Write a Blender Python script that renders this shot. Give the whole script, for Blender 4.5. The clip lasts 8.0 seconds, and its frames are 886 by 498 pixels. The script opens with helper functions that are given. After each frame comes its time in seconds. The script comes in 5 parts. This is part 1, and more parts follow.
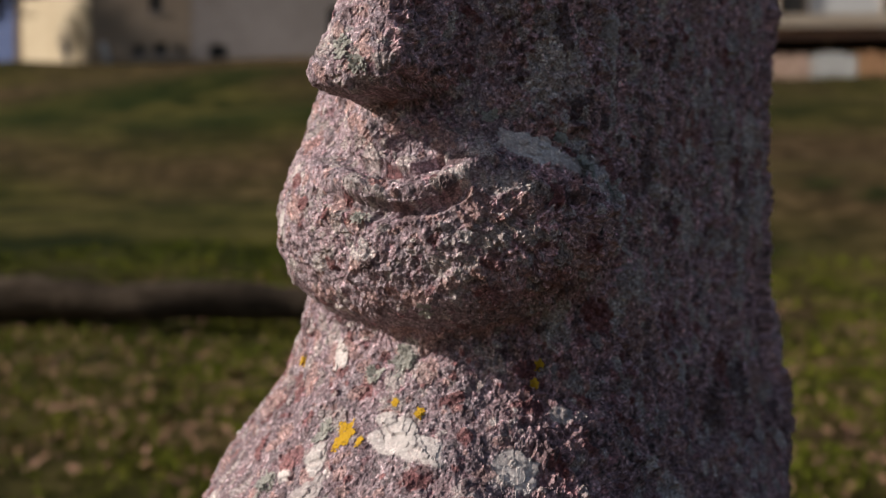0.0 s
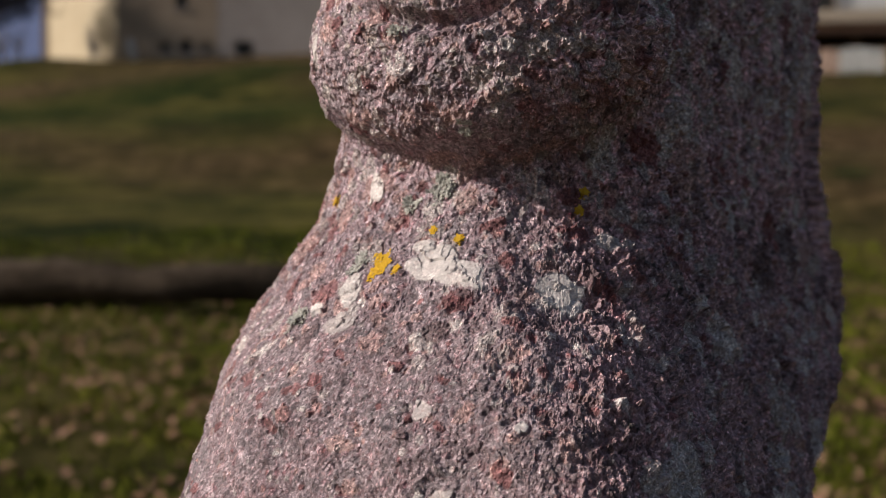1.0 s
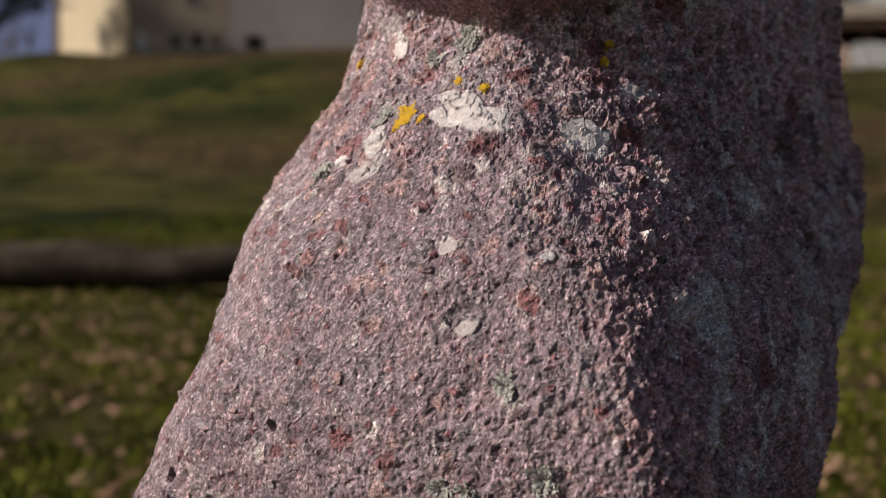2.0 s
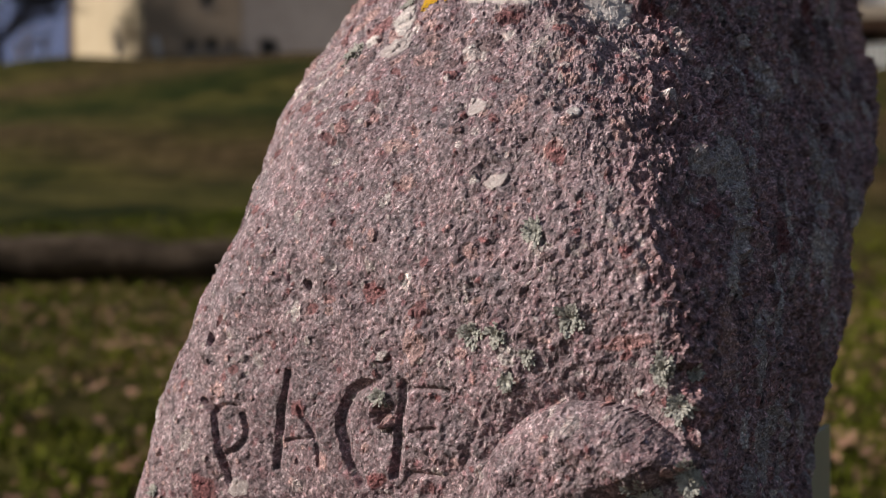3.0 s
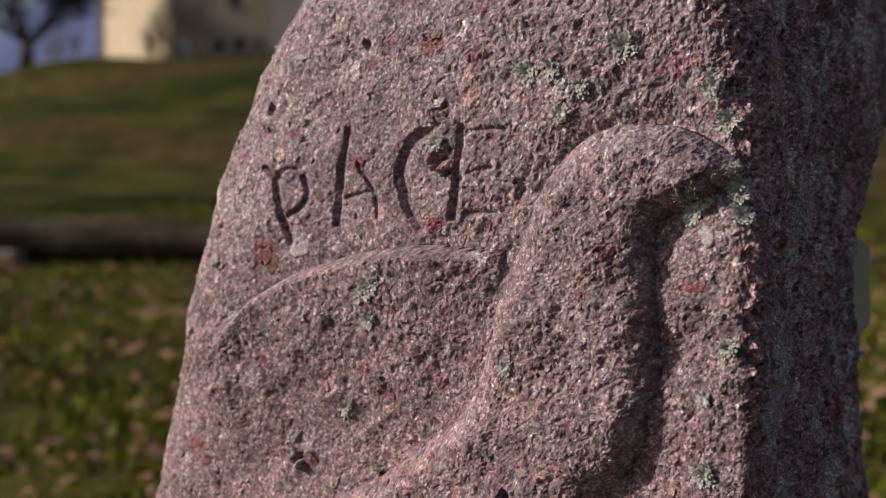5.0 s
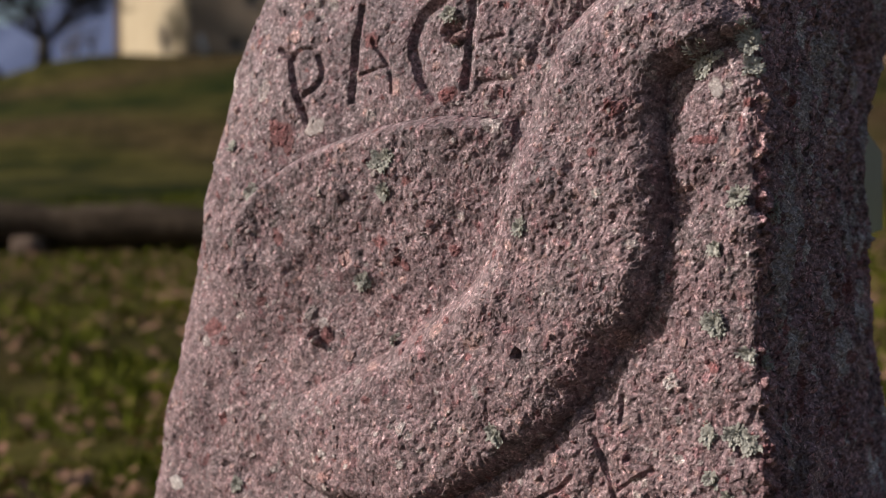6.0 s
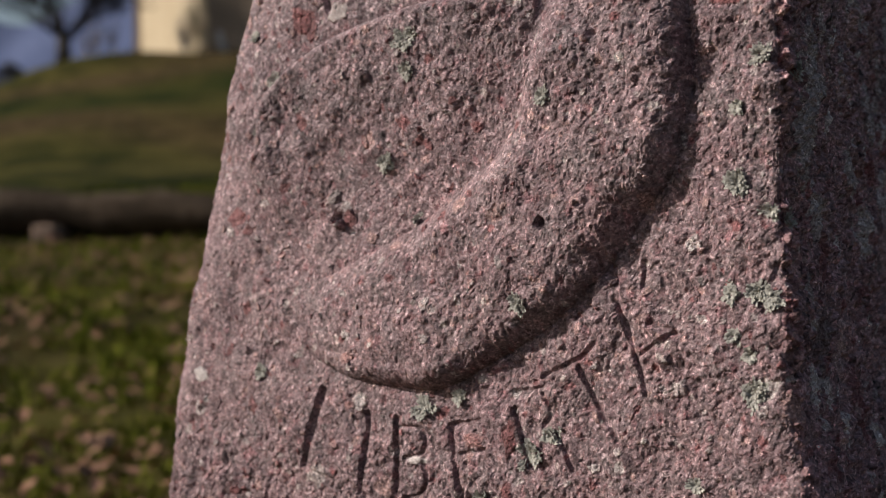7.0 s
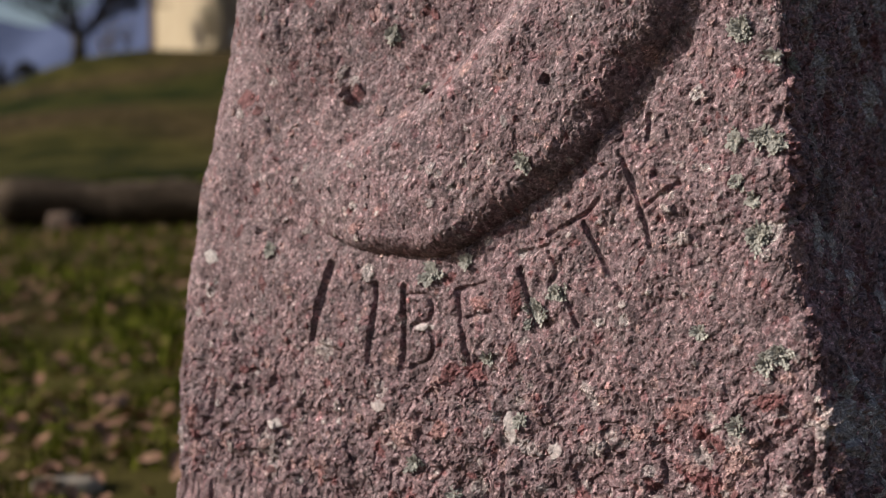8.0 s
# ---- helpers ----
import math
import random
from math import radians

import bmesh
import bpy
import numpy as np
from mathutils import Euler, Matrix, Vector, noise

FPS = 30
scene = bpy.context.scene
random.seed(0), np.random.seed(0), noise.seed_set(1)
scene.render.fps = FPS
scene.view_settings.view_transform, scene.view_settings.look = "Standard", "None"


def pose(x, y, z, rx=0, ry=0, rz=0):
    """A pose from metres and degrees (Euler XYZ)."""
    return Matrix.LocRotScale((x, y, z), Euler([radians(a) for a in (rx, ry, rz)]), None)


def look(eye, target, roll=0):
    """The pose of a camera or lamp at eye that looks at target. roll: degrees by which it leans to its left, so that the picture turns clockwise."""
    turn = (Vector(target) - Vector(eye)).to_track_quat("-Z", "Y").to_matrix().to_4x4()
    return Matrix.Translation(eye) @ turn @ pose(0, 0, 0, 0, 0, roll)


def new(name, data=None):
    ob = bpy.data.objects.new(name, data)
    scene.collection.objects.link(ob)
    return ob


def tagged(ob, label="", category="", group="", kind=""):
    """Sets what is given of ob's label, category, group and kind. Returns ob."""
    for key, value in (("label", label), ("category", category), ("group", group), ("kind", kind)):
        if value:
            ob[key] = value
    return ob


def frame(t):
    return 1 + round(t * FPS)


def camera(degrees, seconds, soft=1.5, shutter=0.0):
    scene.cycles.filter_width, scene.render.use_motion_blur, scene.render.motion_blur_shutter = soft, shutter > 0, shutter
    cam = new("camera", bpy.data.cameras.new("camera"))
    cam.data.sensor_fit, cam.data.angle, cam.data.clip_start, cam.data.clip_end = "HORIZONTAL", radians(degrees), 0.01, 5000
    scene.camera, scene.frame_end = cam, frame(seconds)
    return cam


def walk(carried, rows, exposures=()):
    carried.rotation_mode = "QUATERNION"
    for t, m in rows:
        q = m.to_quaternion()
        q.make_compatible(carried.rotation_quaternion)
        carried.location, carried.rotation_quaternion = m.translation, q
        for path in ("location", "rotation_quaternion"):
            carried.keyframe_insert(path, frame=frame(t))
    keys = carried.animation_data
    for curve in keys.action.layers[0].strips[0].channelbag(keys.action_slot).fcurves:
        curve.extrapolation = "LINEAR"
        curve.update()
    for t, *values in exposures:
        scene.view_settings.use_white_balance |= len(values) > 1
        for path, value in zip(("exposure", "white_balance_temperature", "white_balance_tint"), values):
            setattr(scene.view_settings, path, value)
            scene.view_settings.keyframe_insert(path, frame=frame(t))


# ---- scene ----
cam = camera(36.0, 8.0, 0.9)
PATH = [
    (0, (0.037, -0.149, 1.251), (-0.04, 1.85, 1.241), -0.3),
    (0.5, (0.025, -0.126, 1.196), (-0.072, 1.871, 1.178), -0.3),
    (1, (0.025, -0.109, 1.134), (-0.089, 1.888, 1.124), -0.3),
    (1.5, (0.021, -0.103, 1.081), (-0.102, 1.893, 1.072), -0.3),
    (1.7, (0.018, -0.103, 1.063), (-0.106, 1.893, 1.051), -0.2),
    (2.8, (0.01, -0.144, 0.97), (-0.135, 1.851, 0.956), -0.3),
    (3, (0.007, -0.145, 0.95), (-0.141, 1.85, 0.944), -0.3),
    (3.5, (-0.005, -0.141, 0.909), (-0.154, 1.854, 0.908), -0.3),
    (4, (-0.003, -0.144, 0.874), (-0.175, 1.849, 0.867), -0.4),
    (4.5, (-0.009, -0.16, 0.835), (-0.183, 1.833, 0.829), -0.4),
    (4.7, (-0.01, -0.168, 0.818), (-0.189, 1.824, 0.814), -0.4),
    (5.8, (-0.005, -0.189, 0.719), (-0.214, 1.8, 0.728), -0.3),
    (6, (-0.007, -0.189, 0.707), (-0.219, 1.8, 0.705), -0.5),
    (6.5, (-0.011, -0.188, 0.668), (-0.234, 1.799, 0.667), -0.5),
    (7, (-0.01, -0.194, 0.628), (-0.249, 1.792, 0.624), -0.6),
    (7.5, (-0.009, -0.198, 0.581), (-0.256, 1.787, 0.582), -0.5),
    (8, (-0.005, -0.201, 0.54), (-0.265, 1.782, 0.537), -0.6),
]
walk(cam, [(t, look(eye, target, roll)) for t, eye, target, roll in PATH])
cam.data.dof.use_dof = True
cam.data.dof.focus_distance = 0.82
cam.data.dof.aperture_fstop = 6.6

# ---- light ----
SUN_AZ, SUN_EL = radians(-99.0), radians(28.0)      # azimuth from +y towards +x
world = bpy.data.worlds.new("world")
scene.world = world
world.use_nodes = True
wn = world.node_tree.nodes
sky = wn.new("ShaderNodeTexSky")
sky.sky_type, sky.sun_disc = "NISHITA", False
sky.dust_density, sky.ozone_density = 2.5, 0.5
sky.sun_elevation, sky.sun_rotation = SUN_EL, SUN_AZ
world.node_tree.links.new(sky.outputs[0], wn["Background"].inputs[0])
wn["Background"].inputs[1].default_value = 0.069
sun = new("sun", bpy.data.lights.new("sun", "SUN"))
sun.data.energy, sun.data.angle, sun.data.color = 4.8, radians(0.6), (1.0, 0.93, 0.84)
sun.matrix_world = look((0, 0, 0), (-math.sin(SUN_AZ) * math.cos(SUN_EL), -math.cos(SUN_AZ) * math.cos(SUN_EL), -math.sin(SUN_EL)))
scene.view_settings.exposure = 0.16


# ---- helpers of this scene ----
def mat(name):
    m = bpy.data.materials.new(name)
    m.use_nodes = True
    nt = m.node_tree
    return m, nt, nt.nodes["Principled BSDF"]


def node(nt, kind, **kw):
    n = nt.nodes.new("ShaderNode" + kind)
    for k, v in kw.items():
        n.inputs[k.replace("_", " ")].default_value = v
    return n


def ramp(nt, src, stops):
    r = nt.nodes.new("ShaderNodeValToRGB")
    while len(r.color_ramp.elements) < len(stops):
        r.color_ramp.elements.new(0.5)
    for e, (p, c) in zip(r.color_ramp.elements, stops):
        e.position, e.color = p, (*c, 1) if len(c) == 3 else c
    nt.links.new(src, r.inputs[0])
    return r


def bump(nt, bsdf, src, strength, distance):
    b = node(nt, "Bump", Strength=strength, Distance=distance)
    nt.links.new(src, b.inputs["Height"])
    nt.links.new(b.outputs[0], bsdf.inputs["Normal"])
    return b


def mottled(name, stops, scale, rough=0.85, bump_mm=3.0, stretch=(1, 1, 1), detail=6.0, fine=None, gloss=0.25):
    """A material whose colour wanders through the stops at two scales, with relief."""
    m, nt, b = mat(name)
    tc = nt.nodes.new("ShaderNodeTexCoord")
    mp = node(nt, "Mapping", Scale=stretch)
    nt.links.new(tc.outputs["Object"], mp.inputs[0])
    n1 = node(nt, "TexNoise", Scale=scale, Detail=detail, Roughness=0.65)
    n2 = node(nt, "TexNoise", Scale=fine or scale * 9, Detail=4.0, Roughness=0.6)
    nt.links.new(mp.outputs[0], n1.inputs[0])
    nt.links.new(mp.outputs[0], n2.inputs[0])
    mix = nt.nodes.new("ShaderNodeMath")
    mix.operation = "MULTIPLY_ADD"
    mix.inputs[1].default_value = 0.45
    nt.links.new(n2.outputs[0], mix.inputs[0])
    sub = nt.nodes.new("ShaderNodeMath")
    sub.operation = "MULTIPLY"
    sub.inputs[1].default_value = 0.55
    nt.links.new(n1.outputs[0], sub.inputs[0])
    nt.links.new(sub.outputs[0], mix.inputs[2])
    r = ramp(nt, mix.outputs[0], stops)
    nt.links.new(r.outputs[0], b.inputs["Base Color"])
    b.inputs["Roughness"].default_value = rough
    b.inputs["Specular IOR Level"].default_value = gloss
    bump(nt, b, n2.outputs[0], 0.6, bump_mm / 1000)
    return m


def part(name, bm, material, parent=None, label=""):
    me = bpy.data.meshes.new(name)
    bm.to_mesh(me)
    bm.free()
    me.materials.append(material)
    ob = new(name, me)
    if parent is not None:
        ob.parent = parent
    if label:
        ob["label"] = label
    return ob


def box(bm, x0, x1, y0, y1, z0, z1, bevel=0.0, m=None):
    """A box with softened edges, added to bm."""
    r = bmesh.ops.create_cube(bm, size=1, matrix=Matrix.Translation(((x0 + x1) / 2, (y0 + y1) / 2, (z0 + z1) / 2)) @ Matrix.Diagonal((x1 - x0, y1 - y0, z1 - z0, 1)))
    vs = r["verts"]
    if bevel:
        es = list({e for v in vs for e in v.link_edges})
        r = bmesh.ops.bevel(bm, geom=es, offset=bevel, segments=2, affect="EDGES", profile=0.5)
        vs = r["verts"]
    if m is not None:
        bmesh.ops.transform(bm, matrix=m, verts=list({v for v in vs}))
    return bm


def rnd3(ix, iy, iz, seed):
    h = (ix.astype(np.int64) * 374761393 + iy.astype(np.int64) * 668265263 + iz.astype(np.int64) * 2147483647 + seed * 974711) & 0x7FFFFFFF
    h = ((h ^ (h >> 13)) * 1274126177) & 0x7FFFFFFF
    return ((h ^ (h >> 16)) & 0xFFFF).astype(np.float32) / 65535.0


def noise3(x, y, z, scale, seed=0):
    """Gradient noise, about -1 to 1, with features about 'scale' metres wide, on a turned lattice."""
    x, y, z = ((0.36 * x + 0.48 * y - 0.80 * z) / scale, (-0.80 * x + 0.60 * y) / scale, (0.48 * x + 0.64 * y + 0.60 * z) / scale)
    ix, iy, iz = np.floor(x).astype(np.int32), np.floor(y).astype(np.int32), np.floor(z).astype(np.int32)
    fx, fy, fz = ((a - b).astype(np.float32) for a, b in ((x, ix), (y, iy), (z, iz)))
    wx, wy, wz = (f * f * f * (f * (f * 6 - 15) + 10) for f in (fx, fy, fz))
    out = np.zeros(x.shape, np.float32)
    for dx in (0, 1):
        for dy in (0, 1):
            for dz in (0, 1):
                t = rnd3(ix + dx, iy + dy, iz + dz, seed) * 6.2832
                c = rnd3(ix + dx, iy + dy, iz + dz, seed + 77) * 2 - 1
                s = np.sqrt(1 - c * c)
                dot = s * np.cos(t) * (fx - dx) + s * np.sin(t) * (fy - dy) + c * (fz - dz)
                out += (wx if dx else 1 - wx) * (wy if dy else 1 - wy) * (wz if dz else 1 - wz) * dot
    return out * 1.7


def cells(x, y, z, scale, seed):
    """Angular grains about 'scale' wide: each point's height on its grain's own tilted facet (-1 to 1), and two random values of the grain."""
    x, y, z = ((0.36 * x + 0.48 * y - 0.80 * z) / scale, (-0.80 * x + 0.60 * y) / scale, (0.48 * x + 0.64 * y + 0.60 * z) / scale)
    bx, by, bz = (np.floor(a - 0.5).astype(np.int32) for a in (x, y, z))
    best = np.full(x.shape, 9.0, np.float32)
    out = [np.zeros(x.shape, np.float32) for _ in range(3)]
    for k in range(8):
        ix, iy, iz = bx + (k & 1), by + (k >> 1 & 1), bz + (k >> 2)
        r = [rnd3(ix, iy, iz, seed + j) for j in range(4)]
        dx, dy, dz = (x - ix - 0.1 - 0.8 * r[0]).astype(np.float32), (y - iy - 0.1 - 0.8 * r[1]).astype(np.float32), (z - iz - 0.1 - 0.8 * r[2]).astype(np.float32)
        d = dx * dx + dy * dy + dz * dz
        near = d < best
        best = np.where(near, d, best)
        r4, r5 = (r[0] * 7.3 + r[3] * 3.1) % 1, (r[1] * 5.7 + r[2] * 9.1) % 1
        tilt = 1.4 * ((r4 - 0.5) * dx + (r5 - 0.5) * dy + (r[3] - 0.5) * dz)
        for o, v in zip(out, (tilt + 0.9 * (r5 - 0.5), r4, r[3])):
            o[near] = v[near]
    return out


def smooth(a, b, x):
    t = np.clip((x - a) / (b - a), 0, 1)
    return t * t * (3 - 2 * t)


def segments(pts, u, z):
    """The distance from (u, z) to an open run of points."""
    best = np.full(u.shape, 9.0, np.float32)
    for (a, b), (c, e) in zip(pts[:-1], pts[1:]):
        du, dz = c - a, e - b
        t = np.clip(((u - a) * du + (z - b) * dz) / (du * du + dz * dz + 1e-12), 0, 1)
        best = np.minimum(best, np.hypot(u - a - t * du, z - b - t * dz))
    return best


def grid_mesh(name, co, closed, material, attrs=None, soft=True):
    """A mesh from a grid of rows and columns of points; closed: the columns wrap round."""
    rows, cols = co.shape[:2]
    idx = np.arange(rows * cols, dtype=np.int32).reshape(rows, cols)
    nxt = np.roll(idx, -1, axis=1) if closed else idx[:, 1:]
    cur = idx if closed else idx[:, :-1]
    quads = np.stack([cur[:-1], nxt[:-1], nxt[1:], cur[1:]], axis=-1).reshape(-1, 4)
    me = bpy.data.meshes.new(name)
    me.vertices.add(rows * cols)
    me.vertices.foreach_set("co", co.reshape(-1).astype(np.float32))
    caps = [idx[0, ::-1], idx[-1]] if closed else []
    nl = quads.size + sum(c.size for c in caps)
    me.loops.add(nl)
    me.loops.foreach_set("vertex_index", np.concatenate([quads.reshape(-1), *caps]).astype(np.int32))
    starts = np.arange(len(quads), dtype=np.int32) * 4
    if caps:
        starts = np.concatenate([starts, [quads.size, quads.size + caps[0].size]]).astype(np.int32)
    me.polygons.add(len(starts))
    me.polygons.foreach_set("loop_start", starts)
    me.polygons.foreach_set("use_smooth", np.full(len(starts), soft))
    for key, val in (attrs or {}).items():
        a = me.attributes.new(key, "FLOAT_COLOR" if val.shape[-1] == 4 else "FLOAT", "POINT")
        a.data.foreach_set("color" if val.shape[-1] == 4 else "value", val.reshape(-1).astype(np.float32))
    me.update(calc_edges=True)
    me.validate()
    me.materials.append(material)
    return me


# ---- materials ----
def stone_material():
    m, nt, b = mat("conglomerate_stone")
    at = nt.nodes.new("ShaderNodeAttribute")
    at.attribute_name = "clast"
    tc = nt.nodes.new("ShaderNodeTexCoord")
    n1 = node(nt, "TexNoise", Scale=480.0, Detail=5.0, Roughness=0.75)
    n3 = node(nt, "TexNoise", Scale=400.0, Detail=1.0, Roughness=0.5)
    v2 = node(nt, "TexVoronoi", Scale=520.0)
    n2 = node(nt, "TexNoise", Scale=22.0, Detail=5.0, Roughness=0.6)
    v1 = node(nt, "TexVoronoi", Scale=620.0)
    v3 = node(nt, "TexVoronoi", Scale=1150.0)
    for n in (n1, n2, n3):
        nt.links.new(tc.outputs["Object"], n.inputs["Vector"])
    warp = nt.nodes.new("ShaderNodeVectorMath")
    warp.operation = "MULTIPLY_ADD"
    warp.inputs[1].default_value = (0.005, 0.005, 0.005)
    nt.links.new(n1.outputs["Color"], warp.inputs[0])
    nt.links.new(tc.outputs["Object"], warp.inputs[2])
    for v in (v1, v2, v3):
        nt.links.new(warp.outputs[0], v.inputs["Vector"])
    sep = nt.nodes.new("ShaderNodeSeparateColor")
    nt.links.new(v1.outputs["Color"], sep.inputs[0])
    sep3 = nt.nodes.new("ShaderNodeSeparateColor")
    nt.links.new(v3.outputs["Color"], sep3.inputs[0])
    speck = ramp(nt, sep.outputs[0], [(0.0, (0.52, 0.47, 0.50)), (0.25, (0.84, 0.81, 0.83)), (0.62, (1.0, 1.0, 1.0)), (0.84, (1.15, 1.15, 1.14)), (0.96, (1.75, 1.80, 1.78))])
    tintv = ramp(nt, sep.outputs[1], [(0.0, (1.0, 1.0, 1.0)), (0.76, (1.0, 1.0, 1.0)), (0.84, (1.05, 0.96, 0.95)), (0.97, (1.0, 0.84, 0.83))])
    tiny = ramp(nt, sep3.outputs[0], [(0.0, (0.70, 0.68, 0.69)), (0.3, (0.94, 0.93, 0.93)), (0.65, (1.04, 1.04, 1.04)), (0.90, (1.32, 1.34, 1.33)), (1.0, (1.7, 1.74, 1.7))])
    grain = ramp(nt, n1.outputs[0], [(0.3, (0.55, 0.54, 0.56)), (0.5, (1.0, 1.0, 1.0)), (0.7, (1.5, 1.5, 1.5))])
    stain = ramp(nt, n2.outputs[0], [(0.3, (0.82, 0.80, 0.82)), (0.6, (1.04, 1.03, 1.02)), (0.75, (1.1, 1.04, 1.0))])
    col = at.outputs["Color"]
    for r in (speck, tintv, tiny, grain, stain):
        mx = nt.nodes.new("ShaderNodeMix")
        mx.data_type, mx.blend_type = "RGBA", "MULTIPLY"
        nt.links.new(at.outputs["Alpha"], mx.inputs[0])
        nt.links.new(col, mx.inputs[6])
        nt.links.new(r.outputs[0], mx.inputs[7])
        col = mx.outputs[2]
    nt.links.new(col, b.inputs["Base Color"])
    b.inputs["Roughness"].default_value = 0.72
    b.inputs["Specular IOR Level"].default_value = 0.4
    add = nt.nodes.new("ShaderNodeMath")
    add.operation = "SUBTRACT"
    nt.links.new(n3.outputs[0], add.inputs[0])
    nt.links.new(v2.outputs["Distance"], add.inputs[1])
    fine = nt.nodes.new("ShaderNodeMath")
    fine.operation = "MULTIPLY_ADD"
    fine.inputs[1].default_value = 0.45
    nt.links.new(sep3.outputs[1], fine.inputs[0])
    nt.links.new(add.outputs[0], fine.inputs[2])
    bp = bump(nt, b, fine.outputs[0], 1.0, 0.00040)
    nt.links.new(at.outputs["Alpha"], bp.inputs["Strength"])
    return m


STONE = stone_material()
def meadow_material():
    m, nt, b = mat("mossy_meadow")
    tc = nt.nodes.new("ShaderNodeTexCoord")
    mid = node(nt, "TexNoise", Scale=1.1, Detail=4.0, Roughness=0.6)
    fine = node(nt, "TexNoise", Scale=2.6, Detail=7.0, Roughness=0.72)
    for n in (mid, fine):
        nt.links.new(tc.outputs["Object"], n.inputs["Vector"])
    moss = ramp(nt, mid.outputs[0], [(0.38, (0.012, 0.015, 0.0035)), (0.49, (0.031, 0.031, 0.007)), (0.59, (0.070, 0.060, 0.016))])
    # dark green that serves both deep moss and the painted shade bands
    moss_shade = ramp(nt, fine.outputs[0], [(0.36, (0.006, 0.011, 0.003)), (0.5, (0.013, 0.021, 0.005)), (0.63, (0.030, 0.036, 0.008))])
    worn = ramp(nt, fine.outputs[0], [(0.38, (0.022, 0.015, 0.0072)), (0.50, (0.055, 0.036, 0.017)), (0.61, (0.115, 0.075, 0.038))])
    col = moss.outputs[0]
    for key, r in (("worn", worn), ("moss_shade", moss_shade)):
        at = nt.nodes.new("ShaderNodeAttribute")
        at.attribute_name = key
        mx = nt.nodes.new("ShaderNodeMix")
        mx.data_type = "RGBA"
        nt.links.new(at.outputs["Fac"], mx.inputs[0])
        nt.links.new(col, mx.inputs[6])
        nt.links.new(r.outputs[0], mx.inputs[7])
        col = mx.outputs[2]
    nt.links.new(col, b.inputs["Base Color"])
    b.inputs["Roughness"].default_value = 1.0
    b.inputs["Specular IOR Level"].default_value = 0.03
    bump(nt, b, fine.outputs[0], 0.8, 0.04)
    return m


SOIL = meadow_material()
GRASS = mottled("grass_blades", [(0.35, (0.037, 0.048, 0.005)), (0.5, (0.092, 0.104, 0.011)), (0.65, (0.175, 0.165, 0.022))], 1.6, 0.9, 0.5, gloss=0.05)
LEAF = mottled("dry_leaves", [(0.35, (0.105, 0.047, 0.032)), (0.5, (0.245, 0.135, 0.093)), (0.65, (0.36, 0.225, 0.16))], 9.0, 0.9, 0.6, gloss=0.05)
BARK = mottled("weathered_log", [(0.35, (0.013, 0.010, 0.007)), (0.5, (0.046, 0.034, 0.025)), (0.65, (0.115, 0.086, 0.064))], 5.0, 0.95, 6, stretch=(0.25, 1, 1), gloss=0.04)
TRUNK = mottled("tree_bark", [(0.25, (0.010, 0.008, 0.007)), (0.5, (0.026, 0.021, 0.019)), (0.75, (0.052, 0.043, 0.038))], 6.0, 0.9, 8, stretch=(1, 1, 0.3))
TWIG = mottled("pale_twigs", [(0.25, (0.32, 0.27, 0.26)), (0.75, (0.52, 0.46, 0.45))], 6.0, 0.9, 4)
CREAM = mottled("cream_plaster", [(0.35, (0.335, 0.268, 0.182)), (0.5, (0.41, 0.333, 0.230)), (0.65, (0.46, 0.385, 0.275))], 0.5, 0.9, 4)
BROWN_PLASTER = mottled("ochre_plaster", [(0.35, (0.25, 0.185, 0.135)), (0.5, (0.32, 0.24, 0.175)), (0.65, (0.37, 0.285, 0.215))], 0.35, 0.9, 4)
GREY_PLASTER = mottled("grey_plaster", [(0.35, (0.29, 0.24, 0.215)), (0.5, (0.36, 0.305, 0.28)), (0.65, (0.42, 0.36, 0.335))], 0.35, 0.9, 4)
DARK = mottled("dark_opening", [(0.2, (0.02, 0.02, 0.022)), (0.8, (0.05, 0.045, 0.04))], 1.5, 0.5, 1)
WHITE = mottled("white_paint", [(0.2, (0.62, 0.62, 0.62)), (0.8, (0.82, 0.81, 0.79))], 2.0, 0.6, 1)
# white paint toned down to carry the shade beside the house
SHADED_WHITE = mottled("shaded_white_paint", [(0.2, (0.34, 0.33, 0.33)), (0.8, (0.52, 0.50, 0.49))], 2.0, 0.8, 2)
ORANGE = mottled("orange_wood", [(0.2, (0.50, 0.26, 0.13)), (0.8, (0.66, 0.38, 0.22))], 2.0, 0.7, 2)
PINKW = mottled("pinkish_wood", [(0.2, (0.62, 0.41, 0.32)), (0.8, (0.78, 0.55, 0.44))], 2.0, 0.7, 2)
ROOF = mottled("brown_roof", [(0.2, (0.10, 0.065, 0.045)), (0.8, (0.20, 0.14, 0.10))], 2.0, 0.85, 10)
# distance haze is put into the mountains' blue base colour
HAZE_BLUE = mottled("far_mountain", [(0.35, (0.044, 0.060, 0.125)), (0.5, (0.060, 0.080, 0.160)), (0.65, (0.080, 0.100, 0.185))], 0.004, 1.0, 1)
LICHEN = mottled("grey_lichen", [(0.3, (0.09, 0.086, 0.078)), (0.47, (0.325, 0.312, 0.286)), (0.64, (0.58, 0.56, 0.52))], 260.0, 0.95, 0.4)
YELLOW = mottled("yellow_lichen", [(0.25, (0.30, 0.16, 0.01)), (0.5, (0.55, 0.32, 0.02)), (0.75, (0.70, 0.45, 0.05))], 300.0, 0.9, 0.5)
PLATE = mottled("pale_plate", [(0.2, (0.22, 0.23, 0.18)), (0.8, (0.32, 0.33, 0.27))], 20.0, 0.4, 0.2)

